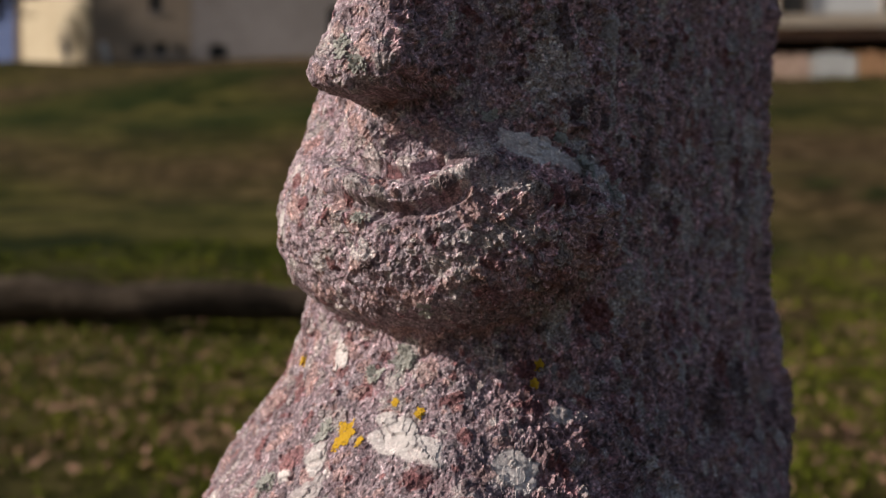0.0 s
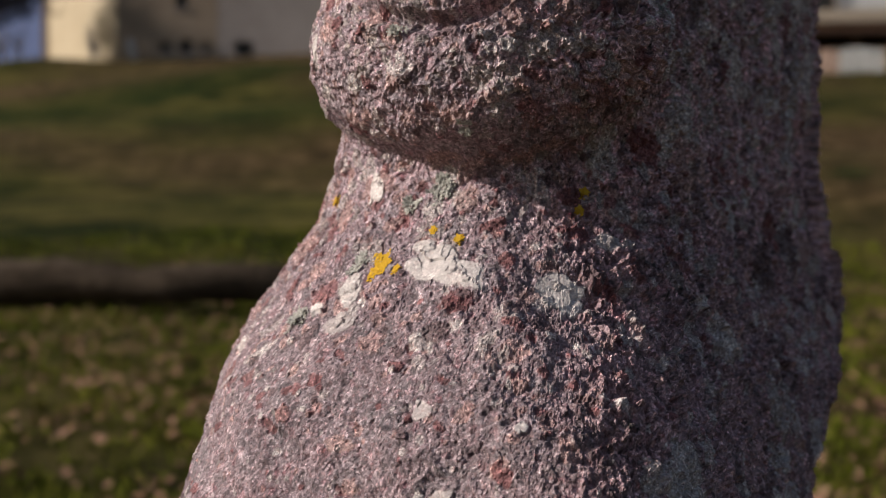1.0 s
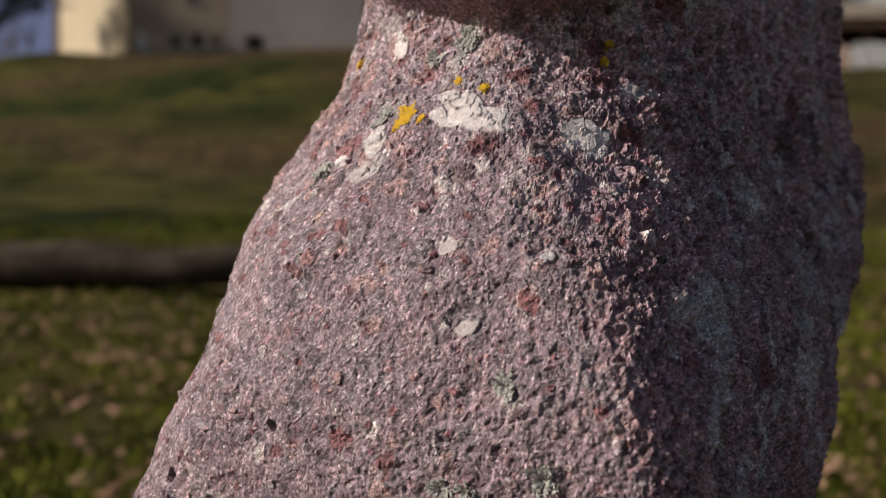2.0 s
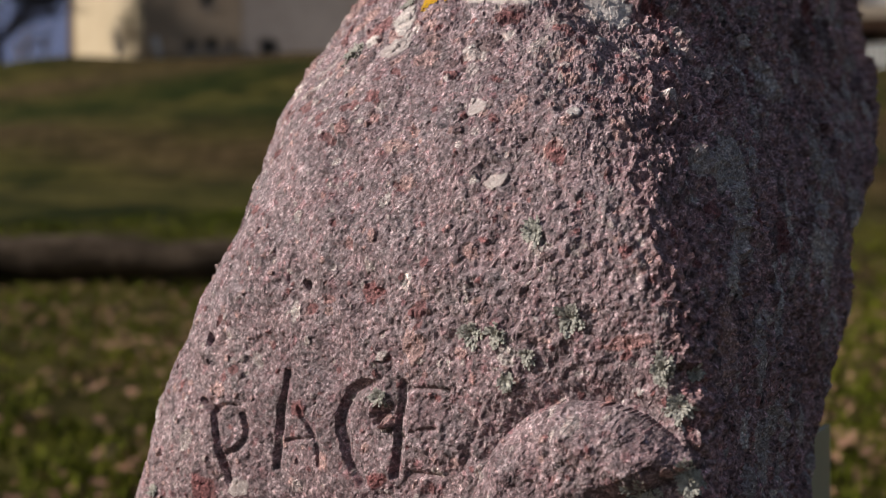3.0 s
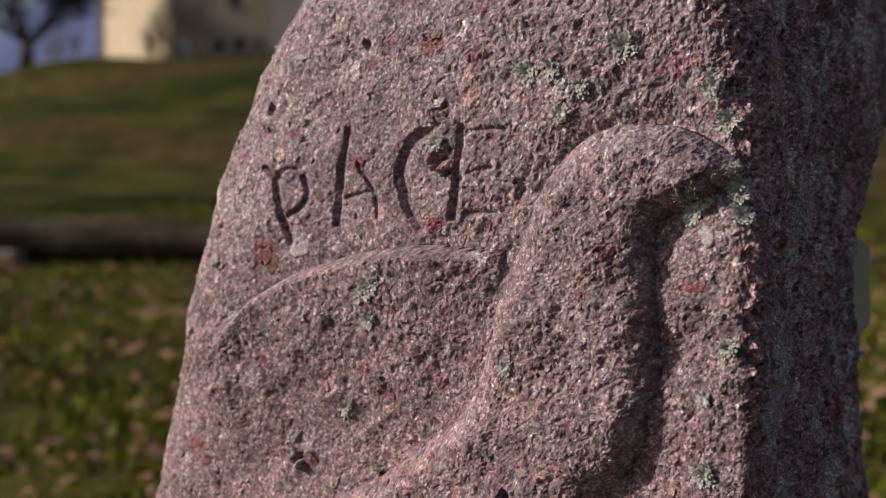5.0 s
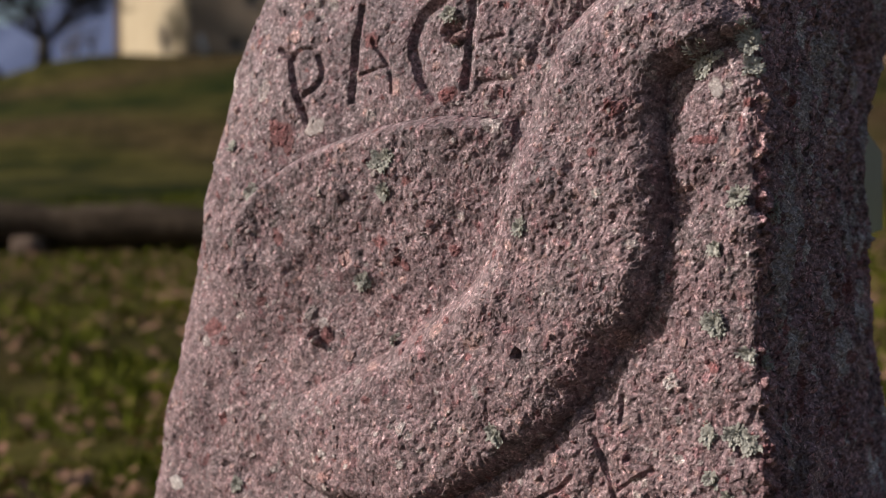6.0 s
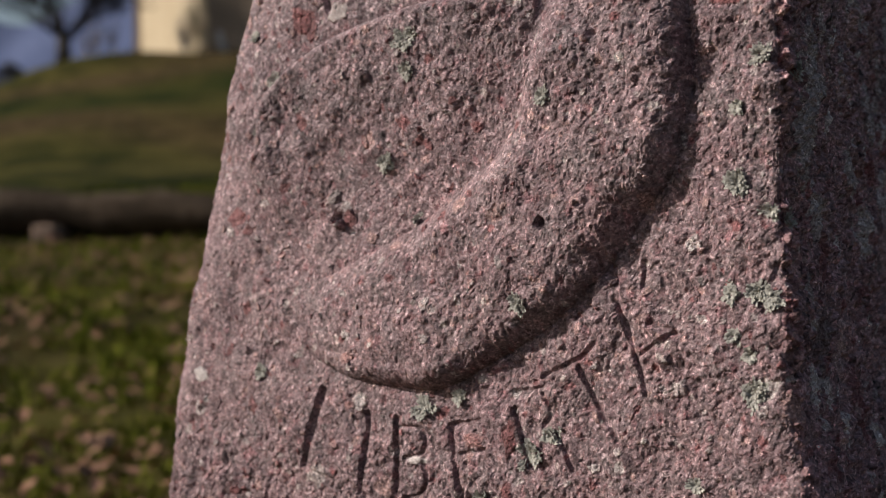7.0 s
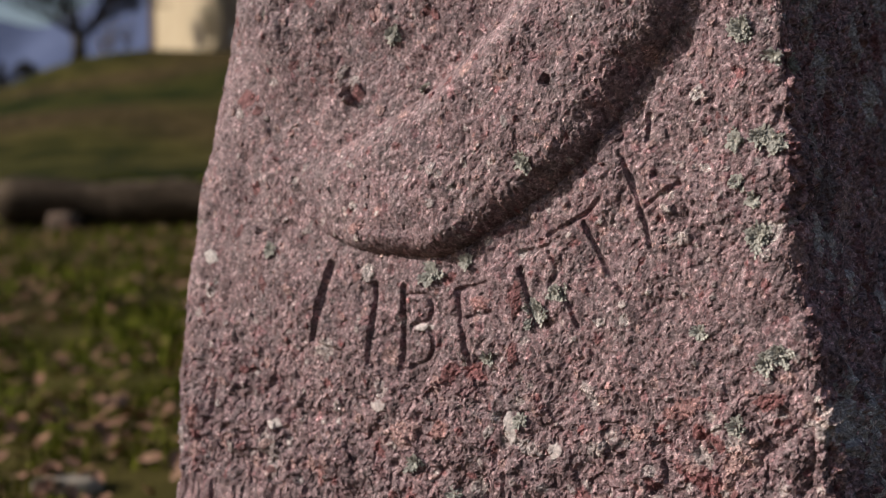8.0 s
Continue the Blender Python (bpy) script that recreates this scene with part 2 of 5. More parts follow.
# ---- ground ----
def ground_height(x, y):
    h = np.interp(y, [-1500, -40, -3, 0.8, 9, 14, 30, 44, 52, 90, 400, 3000], [-30, -2.6, -0.25, 0.0, 0.71, 1.35, 4.35, 6.98, 7.1, 6.7, -20, -60])
    fall = smooth(-17.5, -45, x) * smooth(15, 40, y)
    h = h - fall * 32
    h = h - 0.020 * np.clip(y, 0, 60) * smooth(-0.35, -0.60, x / np.maximum(y, 1)) * smooth(9, 25, y)
    far = smooth(3, 14, y)
    h = h + smooth(20, 42, y) * (0.40 * np.exp(-((x + 5) / 6) ** 2) - 0.5 * smooth(-1, 10, x) * smooth(60, 46, y))
    h = h + far * (0.10 * np.sin(x * 0.45 + y * 0.3 + 1.0) + 0.16 * np.sin(y * 0.55 - x * 0.21)) * smooth(90, 40, y) * smooth(46, 40, y)
    h = h + 0.24 * np.exp(-((x + 16.2) / 2.4) ** 2) * np.exp(-((y - 43.2) / 4.5) ** 2)
    near = 0.02 * np.sin(x * 2.1 + 0.6) * np.sin(y * 1.7) + 0.012 * np.sin(x * 5.3 + y * 3.9)
    return h + near * smooth(30, 5, np.hypot(x, y))


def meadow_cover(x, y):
    """How bare and brown, and how dark with moss and painted shade, the meadow is at each place."""
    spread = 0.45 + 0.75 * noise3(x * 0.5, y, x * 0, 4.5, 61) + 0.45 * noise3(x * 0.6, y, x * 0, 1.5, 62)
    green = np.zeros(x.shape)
    # shaded hollows of the slope, painted in as dark green bands
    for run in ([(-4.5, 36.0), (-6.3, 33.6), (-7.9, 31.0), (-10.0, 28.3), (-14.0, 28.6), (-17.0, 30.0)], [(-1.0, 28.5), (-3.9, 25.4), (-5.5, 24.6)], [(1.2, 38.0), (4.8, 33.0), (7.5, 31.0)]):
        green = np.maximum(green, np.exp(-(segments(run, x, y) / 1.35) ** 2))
    # narrow shadows on the grass, painted as dark strips
    shadow_strip = np.exp(-((y - 12.65 - 0.12 * np.sin(x * 2.1)) / 0.16) ** 2) * smooth(1.6, 2.2, x)
    shadow_strip = np.maximum(shadow_strip, np.exp(-(segments([(3.45, 16.2), (4.1, 15.2), (4.35, 14.9)], x, y) / 0.22) ** 2))
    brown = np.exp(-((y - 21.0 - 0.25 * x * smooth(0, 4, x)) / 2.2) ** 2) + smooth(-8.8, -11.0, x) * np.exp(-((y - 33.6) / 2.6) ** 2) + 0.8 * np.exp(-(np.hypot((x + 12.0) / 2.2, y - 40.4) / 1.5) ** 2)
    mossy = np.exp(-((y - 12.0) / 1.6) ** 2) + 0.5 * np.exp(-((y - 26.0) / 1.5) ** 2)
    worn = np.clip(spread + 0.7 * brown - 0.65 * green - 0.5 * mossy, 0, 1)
    moss_shade = np.clip(0.9 * green * (0.75 + 0.5 * noise3(x, y, x * 0, 1.8, 63)) + shadow_strip + 0.6 * np.clip(noise3(x * 0.6, y, x * 0, 3.0, 64) - 0.25, 0, 1), 0, 1)
    return worn, moss_shade


def build_ground():
    s = np.linspace(-1, 1, 300)
    xs = np.sinh(s * 6.2) / np.sinh(6.2) * 2600
    ys = 3.0 + np.sinh(s * 6.2) / np.sinh(6.2) * 2600
    y, x = np.meshgrid(ys, xs, indexing="ij")
    co = np.stack([x, y, ground_height(x, y)], -1)
    worn, moss_shade = meadow_cover(x, y)
    ob = new("ground", grid_mesh("ground", co, False, SOIL, {"worn": worn[..., None], "moss_shade": moss_shade[..., None]}))
    return tagged(ob, "mossy meadow slope with worn brown patches", "ground", kind="structure")


build_ground()

# ---- the carved stone ----
# local frame: u along the inscribed face, w into the stone, z up; the origin is at the foot of its sharp corner
FACE = radians(28.7)
CORNER = (0.08, 0.60)
US, UC = (math.cos(FACE), -math.sin(FACE)), (math.sin(FACE), math.cos(FACE))


def to_world(u, w, z):
    return np.stack([CORNER[0] + u * US[0] + w * UC[0], CORNER[1] + u * US[1] + w * UC[1], z], -1)


def curve(table, z):
    """Smooth run through (height, value) pairs."""
    zs, vs = np.array(table).T
    f = np.linspace(zs[0], zs[-1], 400)
    v = np.interp(f, zs, vs)
    k = np.hanning(15)
    k /= k.sum()
    v = np.convolve(np.pad(v, 7, mode="edge"), k, mode="valid")
    return np.interp(z, f, v)


LEFT = [(-0.1, -0.5347), (0.3, -0.5074), (0.36, -0.4998), (0.395, -0.5002), (0.43, -0.501), (0.465, -0.4992), (0.5, -0.4969), (0.535, -0.4877), (0.57, -0.4814), (0.605, -0.4729), (0.64, -0.4566), (0.675, -0.4534), (0.71, -0.4435), (0.745, -0.4398), (0.78, -0.429), (0.815, -0.421), (0.85, -0.4109), (0.885, -0.3964), (0.92, -0.3782), (0.955, -0.3635), (0.99, -0.3573), (1.025, -0.3622), (1.06, -0.3502), (1.095, -0.3234), (1.13, -0.329), (1.165, -0.335), (1.2, -0.3314), (1.235, -0.313), (1.27, -0.2987), (1.305, -0.3086), (1.34, -0.3176), (1.375, -0.2994), (1.41, -0.268), (1.445, -0.2533), (1.6, -0.2442), (1.72, -0.221)]
RIGHT = [(-0.1, 0.063), (0.3, 0.053), (0.42, 0.044), (0.49, 0.032), (0.54, 0.021), (0.65, 0.017), (0.84, 0.015), (0.90, 0.012), (0.96, 0.004), (1.0, -0.006), (1.04, -0.02), (1.09, -0.045),
         (1.15, -0.062), (1.20, -0.068), (1.45, -0.068), (1.6, -0.075), (1.72, -0.13)]
FRONT = [(-0.1, -0.03), (0.4, -0.020), (0.55, -0.017), (0.65, -0.013), (0.8, -0.011), (0.93, -0.010), (0.965, -0.001), (1.0, 0.012), (1.04, 0.028), (1.09, 0.066), (1.12, 0.090), (1.145, 0.108), (1.17, 0.122), (1.22, 0.122), (1.33, 0.113), (1.5, 0.10), (1.6, 0.12), (1.72, 0.2)]
BACK = [(-0.1, 0.42), (0.3, 0.42), (0.36, 0.42), (0.395, 0.42), (0.43, 0.42), (0.465, 0.42), (0.5, 0.416), (0.535, 0.394), (0.57, 0.368), (0.605, 0.345), (0.64, 0.337), (0.675, 0.333), (0.71, 0.333), (0.745, 0.326), (0.78, 0.329), (0.815, 0.357), (0.85, 0.37), (0.885, 0.426), (0.92, 0.427), (0.955, 0.424), (0.99, 0.508), (1.025, 0.577), (1.06, 0.65), (1.095, 0.708), (1.13, 0.756), (1.165, 0.774), (1.2, 0.737), (1.235, 0.693), (1.27, 0.681), (1.305, 0.656), (1.34, 0.649), (1.375, 0.645), (1.41, 0.648), (1.445, 0.681), (1.6, 0.655), (1.72, 0.506)]
ROUND_L = [(-0.1, 0.05), (0.7, 0.05), (0.9, 0.075), (0.98, 0.10), (1.05, 0.13), (1.12, 0.135), (1.2, 0.12), (1.72, 0.09)]
ROUND_R = [(-0.1, 0.02), (0.5, 0.011), (0.78, 0.010), (0.84, 0.014), (0.90, 0.028), (0.96, 0.055), (1.03, 0.08), (1.09, 0.11), (1.14, 0.13), (1.2, 0.14), (1.25, 0.12), (1.3, 0.09), (1.72, 0.09)]
SLANT = [(-0.1, 0.12), (0.6, 0.12), (0.8, 0.13), (0.95, 0.06), (1.1, 0.03), (1.3, 0.015), (1.72, 0.0)]


def smin(a, b, k):
    h = np.clip(0.5 + 0.5 * (b - a) / k, 0, 1)
    return b + (a - b) * h - k * h * (1 - h)


def block(u, w, z, prof):
    uL, uR, wF, wB, rl, rr, sl = prof
    u = u + sl * w
    uL = uL - 0.40 * np.exp(-((z - 1.085) / 0.055) ** 2) * np.clip(w - 0.04, 0, 0.3)          # the shoulder runs back here
    wF = wF + 0.8 * smooth(0.76, 0.90, z) * smooth(1.16, 1.08, z) * np.clip(u - uR + 0.14, 0, 0.2) ** 2
    cu, hu = (uL + uR) / 2, (uR - uL) / 2
    cw, hw = (wF + wB) / 2, (wB - wF) / 2
    r = np.where(u < cu, rl, rr)
    r = np.where(w > cw, np.maximum(r, 0.05), r)
    qu, qw = np.abs(u - cu) - hu + r, np.abs(w - cw) - hw + r
    return np.hypot(np.maximum(qu, 0), np.maximum(qw, 0)) + np.minimum(np.maximum(qu, qw), 0) - r


def ball(u, w, z, c, r, p=2.0):
    q = sum(np.abs((a - b) / k) ** p for a, b, k in zip((u, w, z), c, r)) ** (1 / p)
    return (q - 1) * min(r)


def rbox(u, w, z, c, h, r):
    q = [np.abs(a - b) - s + r for a, b, s in zip((u, w, z), c, h)]
    return np.sqrt(sum(np.maximum(k, 0) ** 2 for k in q)) + np.minimum(np.maximum(np.maximum(q[0], q[1]), q[2]), 0) - r


def stone_field(u, w, z, prof):
    d = block(u, w, z, prof)
    d = smin(d, ball(u, w, z, (-0.181, 0.166, 1.262), (0.129, 0.104, 0.075), 2.1), 0.008)     # rounded lower mass
    d = smin(d, ball(u, w, z, (-0.172, 0.128, 1.226), (0.070, 0.051, 0.033), 2.0), 0.014)     # its heavy lower edge
    d = smin(d, ball(u, w, z, (-0.192, 0.150, 1.318), (0.090, 0.050, 0.037)), 0.02)      # mound above it
    d = smin(d, ball(u, w, z, (-0.184, 0.119, 1.327), (0.040, 0.042, 0.026)), 0.010)     # dome under the wedge
    lean = 0.30 * (z - 1.36)
    un = -0.145 + (u + 0.145) * (1 + 5.5 * np.maximum(z - 1.36, 0))
    d = smin(d, rbox(un, w - lean, z, (-0.174, 0.105, 1.446), (0.041, 0.078, 0.100), 0.027), 0.010)   # jutting wedge
    return d


def inside(pts, u, z):
    hit = np.zeros(u.shape, bool)
    for (a, b), (c, e) in zip(pts, pts[1:] + pts[:1]):
        cross = (b > z) != (e > z)
        hit ^= cross & (u < (c - a) * (z - b) / (e - b + 1e-12) + a)
    return hit


def soften(pts, n=2):
    """Corner cutting, so that the run of points becomes a smooth curve."""
    for _ in range(n):
        out = [pts[0]]
        for (a, b), (c, e) in zip(pts[:-1], pts[1:]):
            out += [(0.75 * a + 0.25 * c, 0.75 * b + 0.25 * e), (0.25 * a + 0.75 * c, 0.25 * b + 0.75 * e)]
        pts = out + [pts[-1]]
    return pts


BIRD_BACK = [(-0.353, 0.592), (-0.331, 0.600), (-0.285, 0.620), (-0.237, 0.641), (-0.200, 0.665), (-0.172, 0.684), (-0.159, 0.706), (-0.151, 0.734), (-0.145, 0.757), (-0.137, 0.775), (-0.130, 0.791),
             (-0.120, 0.814), (-0.109, 0.834), (-0.091, 0.852), (-0.069, 0.861), (-0.046, 0.862), (-0.025, 0.858), (-0.008, 0.849), (0.004, 0.840)]
BIRD_BELLY = [(0.004, 0.838), (-0.008, 0.831), (-0.022, 0.823), (-0.045, 0.814), (-0.052, 0.803), (-0.055, 0.782), (-0.052, 0.754), (-0.050, 0.728), (-0.054, 0.695), (-0.062, 0.670), (-0.079, 0.654),
              (-0.097, 0.626), (-0.122, 0.600), (-0.149, 0.580), (-0.183, 0.562), (-0.217, 0.543), (-0.244, 0.544), (-0.294, 0.548), (-0.333, 0.567)]
WING_TOP = [(-0.376, 0.700), (-0.375, 0.716), (-0.368, 0.735), (-0.345, 0.758), (-0.303, 0.776), (-0.264, 0.786), (-0.226, 0.791), (-0.190, 0.792), (-0.164, 0.789), (-0.146, 0.786)]
STROKES = []


def stroke(half, deep, *run):
    """A cut of the letters along a run of (u, z) points."""
    STROKES.append((half, deep, list(run)))


# P A C E
stroke(0.0030, 0.0080, (-0.338, 0.847), (-0.329, 0.841))
stroke(0.0032, 0.0085, (-0.328, 0.841), (-0.325, 0.826), (-0.320, 0.809), (-0.316, 0.795))
stroke(0.0021, 0.0050, (-0.324, 0.843), (-0.318, 0.845), (-0.310, 0.845))
stroke(0.0026, 0.0060, (-0.304, 0.839), (-0.301, 0.833), (-0.300, 0.827), (-0.304, 0.820), (-0.310, 0.815), (-0.316, 0.813))
stroke(0.0030, 0.0085, (-0.265, 0.869), (-0.267, 0.855), (-0.273, 0.843), (-0.275, 0.826), (-0.277, 0.807))
stroke(0.0022, 0.0045, (-0.256, 0.846), (-0.250, 0.837), (-0.246, 0.830), (-0.242, 0.820), (-0.242, 0.810))
stroke(0.0021, 0.0040, (-0.268, 0.825), (-0.258, 0.826), (-0.248, 0.828))
stroke(0.0043, 0.0095, (-0.199, 0.865), (-0.208, 0.863), (-0.217, 0.857), (-0.223, 0.847), (-0.225, 0.837), (-0.221, 0.824), (-0.215, 0.813), (-0.208, 0.804))
stroke(0.0034, 0.0085, (-0.176, 0.866), (-0.177, 0.854), (-0.180, 0.840), (-0.180, 0.826), (-0.183, 0.810))
stroke(0.0021, 0.0035, (-0.173, 0.863), (-0.160, 0.864), (-0.144, 0.863))
stroke(0.0021, 0.0042, (-0.170, 0.837), (-0.162, 0.838), (-0.153, 0.840))
stroke(0.0022, 0.0045, (-0.173, 0.812), (-0.162, 0.812), (-0.151, 0.812))
# L I B E R T A
stroke(0.0034, 0.0075, (-0.319, 0.529), (-0.323, 0.516), (-0.329, 0.498), (-0.333, 0.484), (-0.336, 0.476))
stroke(0.0021, 0.0022, (-0.333, 0.474), (-0.321, 0.470), (-0.307, 0.467))
stroke(0.0024, 0.0065, (-0.279, 0.515), (-0.280, 0.499), (-0.283, 0.485), (-0.286, 0.461))
stroke(0.0028, 0.0070, (-0.253, 0.513), (-0.254, 0.501), (-0.256, 0.482), (-0.259, 0.458))
stroke(0.0021, 0.0035, (-0.250, 0.508), (-0.234, 0.509), (-0.230, 0.503), (-0.230, 0.497), (-0.233, 0.491), (-0.247, 0.487))
stroke(0.0021, 0.0035, (-0.233, 0.485), (-0.229, 0.479), (-0.230, 0.471), (-0.236, 0.463), (-0.250, 0.460))
stroke(0.0026, 0.0060, (-0.211, 0.511), (-0.208, 0.495), (-0.203, 0.476), (-0.200, 0.463))
stroke(0.0021, 0.0038, (-0.208, 0.512), (-0.195, 0.514), (-0.186, 0.517))
stroke(0.0021, 0.0040, (-0.201, 0.494), (-0.191, 0.495), (-0.183, 0.498))
stroke(0.0021, 0.0038, (-0.194, 0.466), (-0.186, 0.467), (-0.174, 0.470))
stroke(0.0024, 0.0055, (-0.160, 0.525), (-0.155, 0.510), (-0.149, 0.491))
stroke(0.0021, 0.0038, (-0.161, 0.536), (-0.150, 0.537), (-0.140, 0.540))
stroke(0.0022, 0.0045, (-0.139, 0.536), (-0.134, 0.530), (-0.134, 0.522), (-0.138, 0.517))
stroke(0.0021, 0.0045, (-0.131, 0.513), (-0.124, 0.502), (-0.118, 0.490))
stroke(0.0021, 0.0048, (-0.114, 0.554), (-0.108, 0.542), (-0.101, 0.529), (-0.091, 0.516), (-0.087, 0.510))
stroke(0.0021, 0.0045, (-0.138, 0.547), (-0.123, 0.554), (-0.111, 0.560), (-0.103, 0.568))
stroke(0.0022, 0.0055, (-0.088, 0.592), (-0.082, 0.579), (-0.077, 0.565), (-0.072, 0.551), (-0.068, 0.539))
stroke(0.0021, 0.0040, (-0.072, 0.563), (-0.063, 0.569), (-0.051, 0.575))
stroke(0.0021, 0.0025, (-0.066, 0.581), (-0.056, 0.578), (-0.045, 0.574))
stroke(0.0021, 0.0048, (-0.071, 0.617), (-0.072, 0.603))
MOUTH = [(0.0060, 0.0100, [(-0.222, 1.314), (-0.205, 1.306), (-0.192, 1.302), (-0.171, 1.297), (-0.154, 1.298), (-0.138, 1.304)]),
         (0.0065, 0.0085, [(-0.225, 1.287), (-0.206, 1.280), (-0.187, 1.275), (-0.166, 1.271), (-0.147, 1.271), (-0.131, 1.275), (-0.117, 1.283)])]
ROLL = [(-0.238, 1.303), (-0.215, 1.295), (-0.187, 1.288), (-0.164, 1.284), (-0.146, 1.287), (-0.128, 1.292), (-0.114, 1.298), (-0.106, 1.304)]


def carving(u, z):
    """Relief in metres on the inscribed face: the bird and the cut letters."""
    h, plain = np.zeros(u.shape, np.float32), np.ones(u.shape, np.float32)
    back, belly, top = soften(BIRD_BACK), soften(BIRD_BELLY), soften(WING_TOP)
    bird = back + belly
    in_bird = inside(bird, u, z)
    fade = smooth(-0.375, -0.22, u)
    d_back, d_belly = segments(back, u, z), segments(belly, u, z)
    sd = np.where(in_bird, d_belly, -d_belly)
    t1 = np.clip(d_back / 0.024, 0, 1)
    t2 = np.clip((sd + 0.010) / (0.015 + 0.008 * smooth(-0.20, -0.10, u) * smooth(0.76, 0.68, z)), 0, 1)
    body = in_bird | (d_belly < 0.010)
    round_back, round_belly = np.sin(t1 * 1.5708) ** 0.8, (1 - (1 - t2) ** 2) ** 0.75
    h += np.where(body, 0.0174 * (0.10 + 0.90 * round_back) * round_belly * fade, 0)
    wing = top + [(-0.145, 0.772), (-0.155, 0.745), (-0.165, 0.708), (-0.185, 0.678), (-0.25, 0.64), (-0.33, 0.605), (-0.40, 0.62)]
    in_wing = inside(wing, u, z) & ~in_bird
    d_top = segments(top, u, z)
    rim = np.sin(np.clip(d_top / 0.0100, 0, 1) * 1.5708)
    across = d_top / (d_top + d_back + 1e-6)
    h += np.where(in_wing, (0.0175 * (1 - across) - 0.0095 * across) * rim * (1 - 0.75 * smooth(-0.195, -0.150, u)) * smooth(0.61, 0.68, z) * smooth(-0.405, -0.37, u), 0)
    out = ~in_bird & ~in_wing
    h -= np.where(out, 0.0050 * np.exp(-d_top / 0.014) * smooth(-0.46, -0.41, u), 0)
    h -= np.where(~body, 0.0025 * np.exp(-(d_belly - 0.010) / 0.016), 0.0025) * fade * smooth(0.03, 0.0, np.where(in_bird, d_belly, 0)) * smooth(0.08, 0.05, d_belly)
    h -= np.where(out, 0.009 * np.exp(-d_back / 0.022) * smooth(0.79, 0.84, z) * smooth(0.0, -0.03, u), 0)
    lip = [(-0.330, 0.566), (-0.300, 0.556), (-0.270, 0.552), (-0.240, 0.551)]
    h -= 0.0012 * np.clip(1 - segments(lip, u, z) / 0.004, 0, 1)
    wob = noise3(u, z, z * 0, 0.008, 5) * 0.0007 + noise3(u, z, z * 0, 0.02, 9) * 0.0006
    for half, deep, pts in STROKES:
        d = segments(soften(pts, 1), u, z) + wob
        cut = np.clip(1.35 - 1.35 * np.maximum(d, 0) / (0.92 * half), 0, 1)
        h -= (0.0008 + 0.42 * deep) * cut
        bevel = segments([(a + 0.6 * half, b) for a, b in pts], u, z) + wob
        h -= 0.30 * deep * np.clip(1.1 - bevel / (1.3 * half), 0, 1) * (1 - cut)          # worn, sloping far edge
        plain = np.minimum(plain, 1 - 0.5 * smooth(0.0, 0.4, cut))
    ragged = 0.45 * noise3(u, z, z * 0, 0.004, 15)
    for cu, cz, r in ((-0.132, 0.641, 0.0045), (-0.307, 0.648, 0.0055), (-0.333, 0.888, 0.004), (-0.191, 0.845, 0.0085), (-0.250, 0.926, 0.004)):
        h -= 0.008 * np.clip(1 - (np.hypot((u - cu) * (1.25 - 30 * r), z - cz) / r + ragged) ** 2, 0, 1)
    h += 0.0085 * np.clip(1.3 - 1.3 * (np.hypot(u + 0.188, z - 0.842) / 0.0055) ** 2, 0, 1)    # pebble left standing in the hole
    h += 0.0065 * np.clip(1.2 - 1.2 * (np.hypot(u + 0.305, z - 0.6445) / 0.0042) ** 2, 0, 1)
    return h, plain


def ring_angles():
    """Directions from the stone's axis, close together towards the inscribed face."""
    u = np.concatenate([np.full(40, -0.56), np.linspace(-0.56, 0.04, 801)[1:], np.full(300, 0.04), np.linspace(0.04, -0.56, 24)[1:-1], np.full(36, -0.56)])
    w = np.concatenate([np.linspace(0.09, 0.0, 40), np.zeros(800), 0.86 * np.linspace(0.0, 1.0, 301)[1:] ** 1.25, np.full(22, 0.86), np.linspace(0.86, 0.09, 37)[:-1]])
    return np.unwrap(np.arctan2(w - 0.28, u + 0.2))


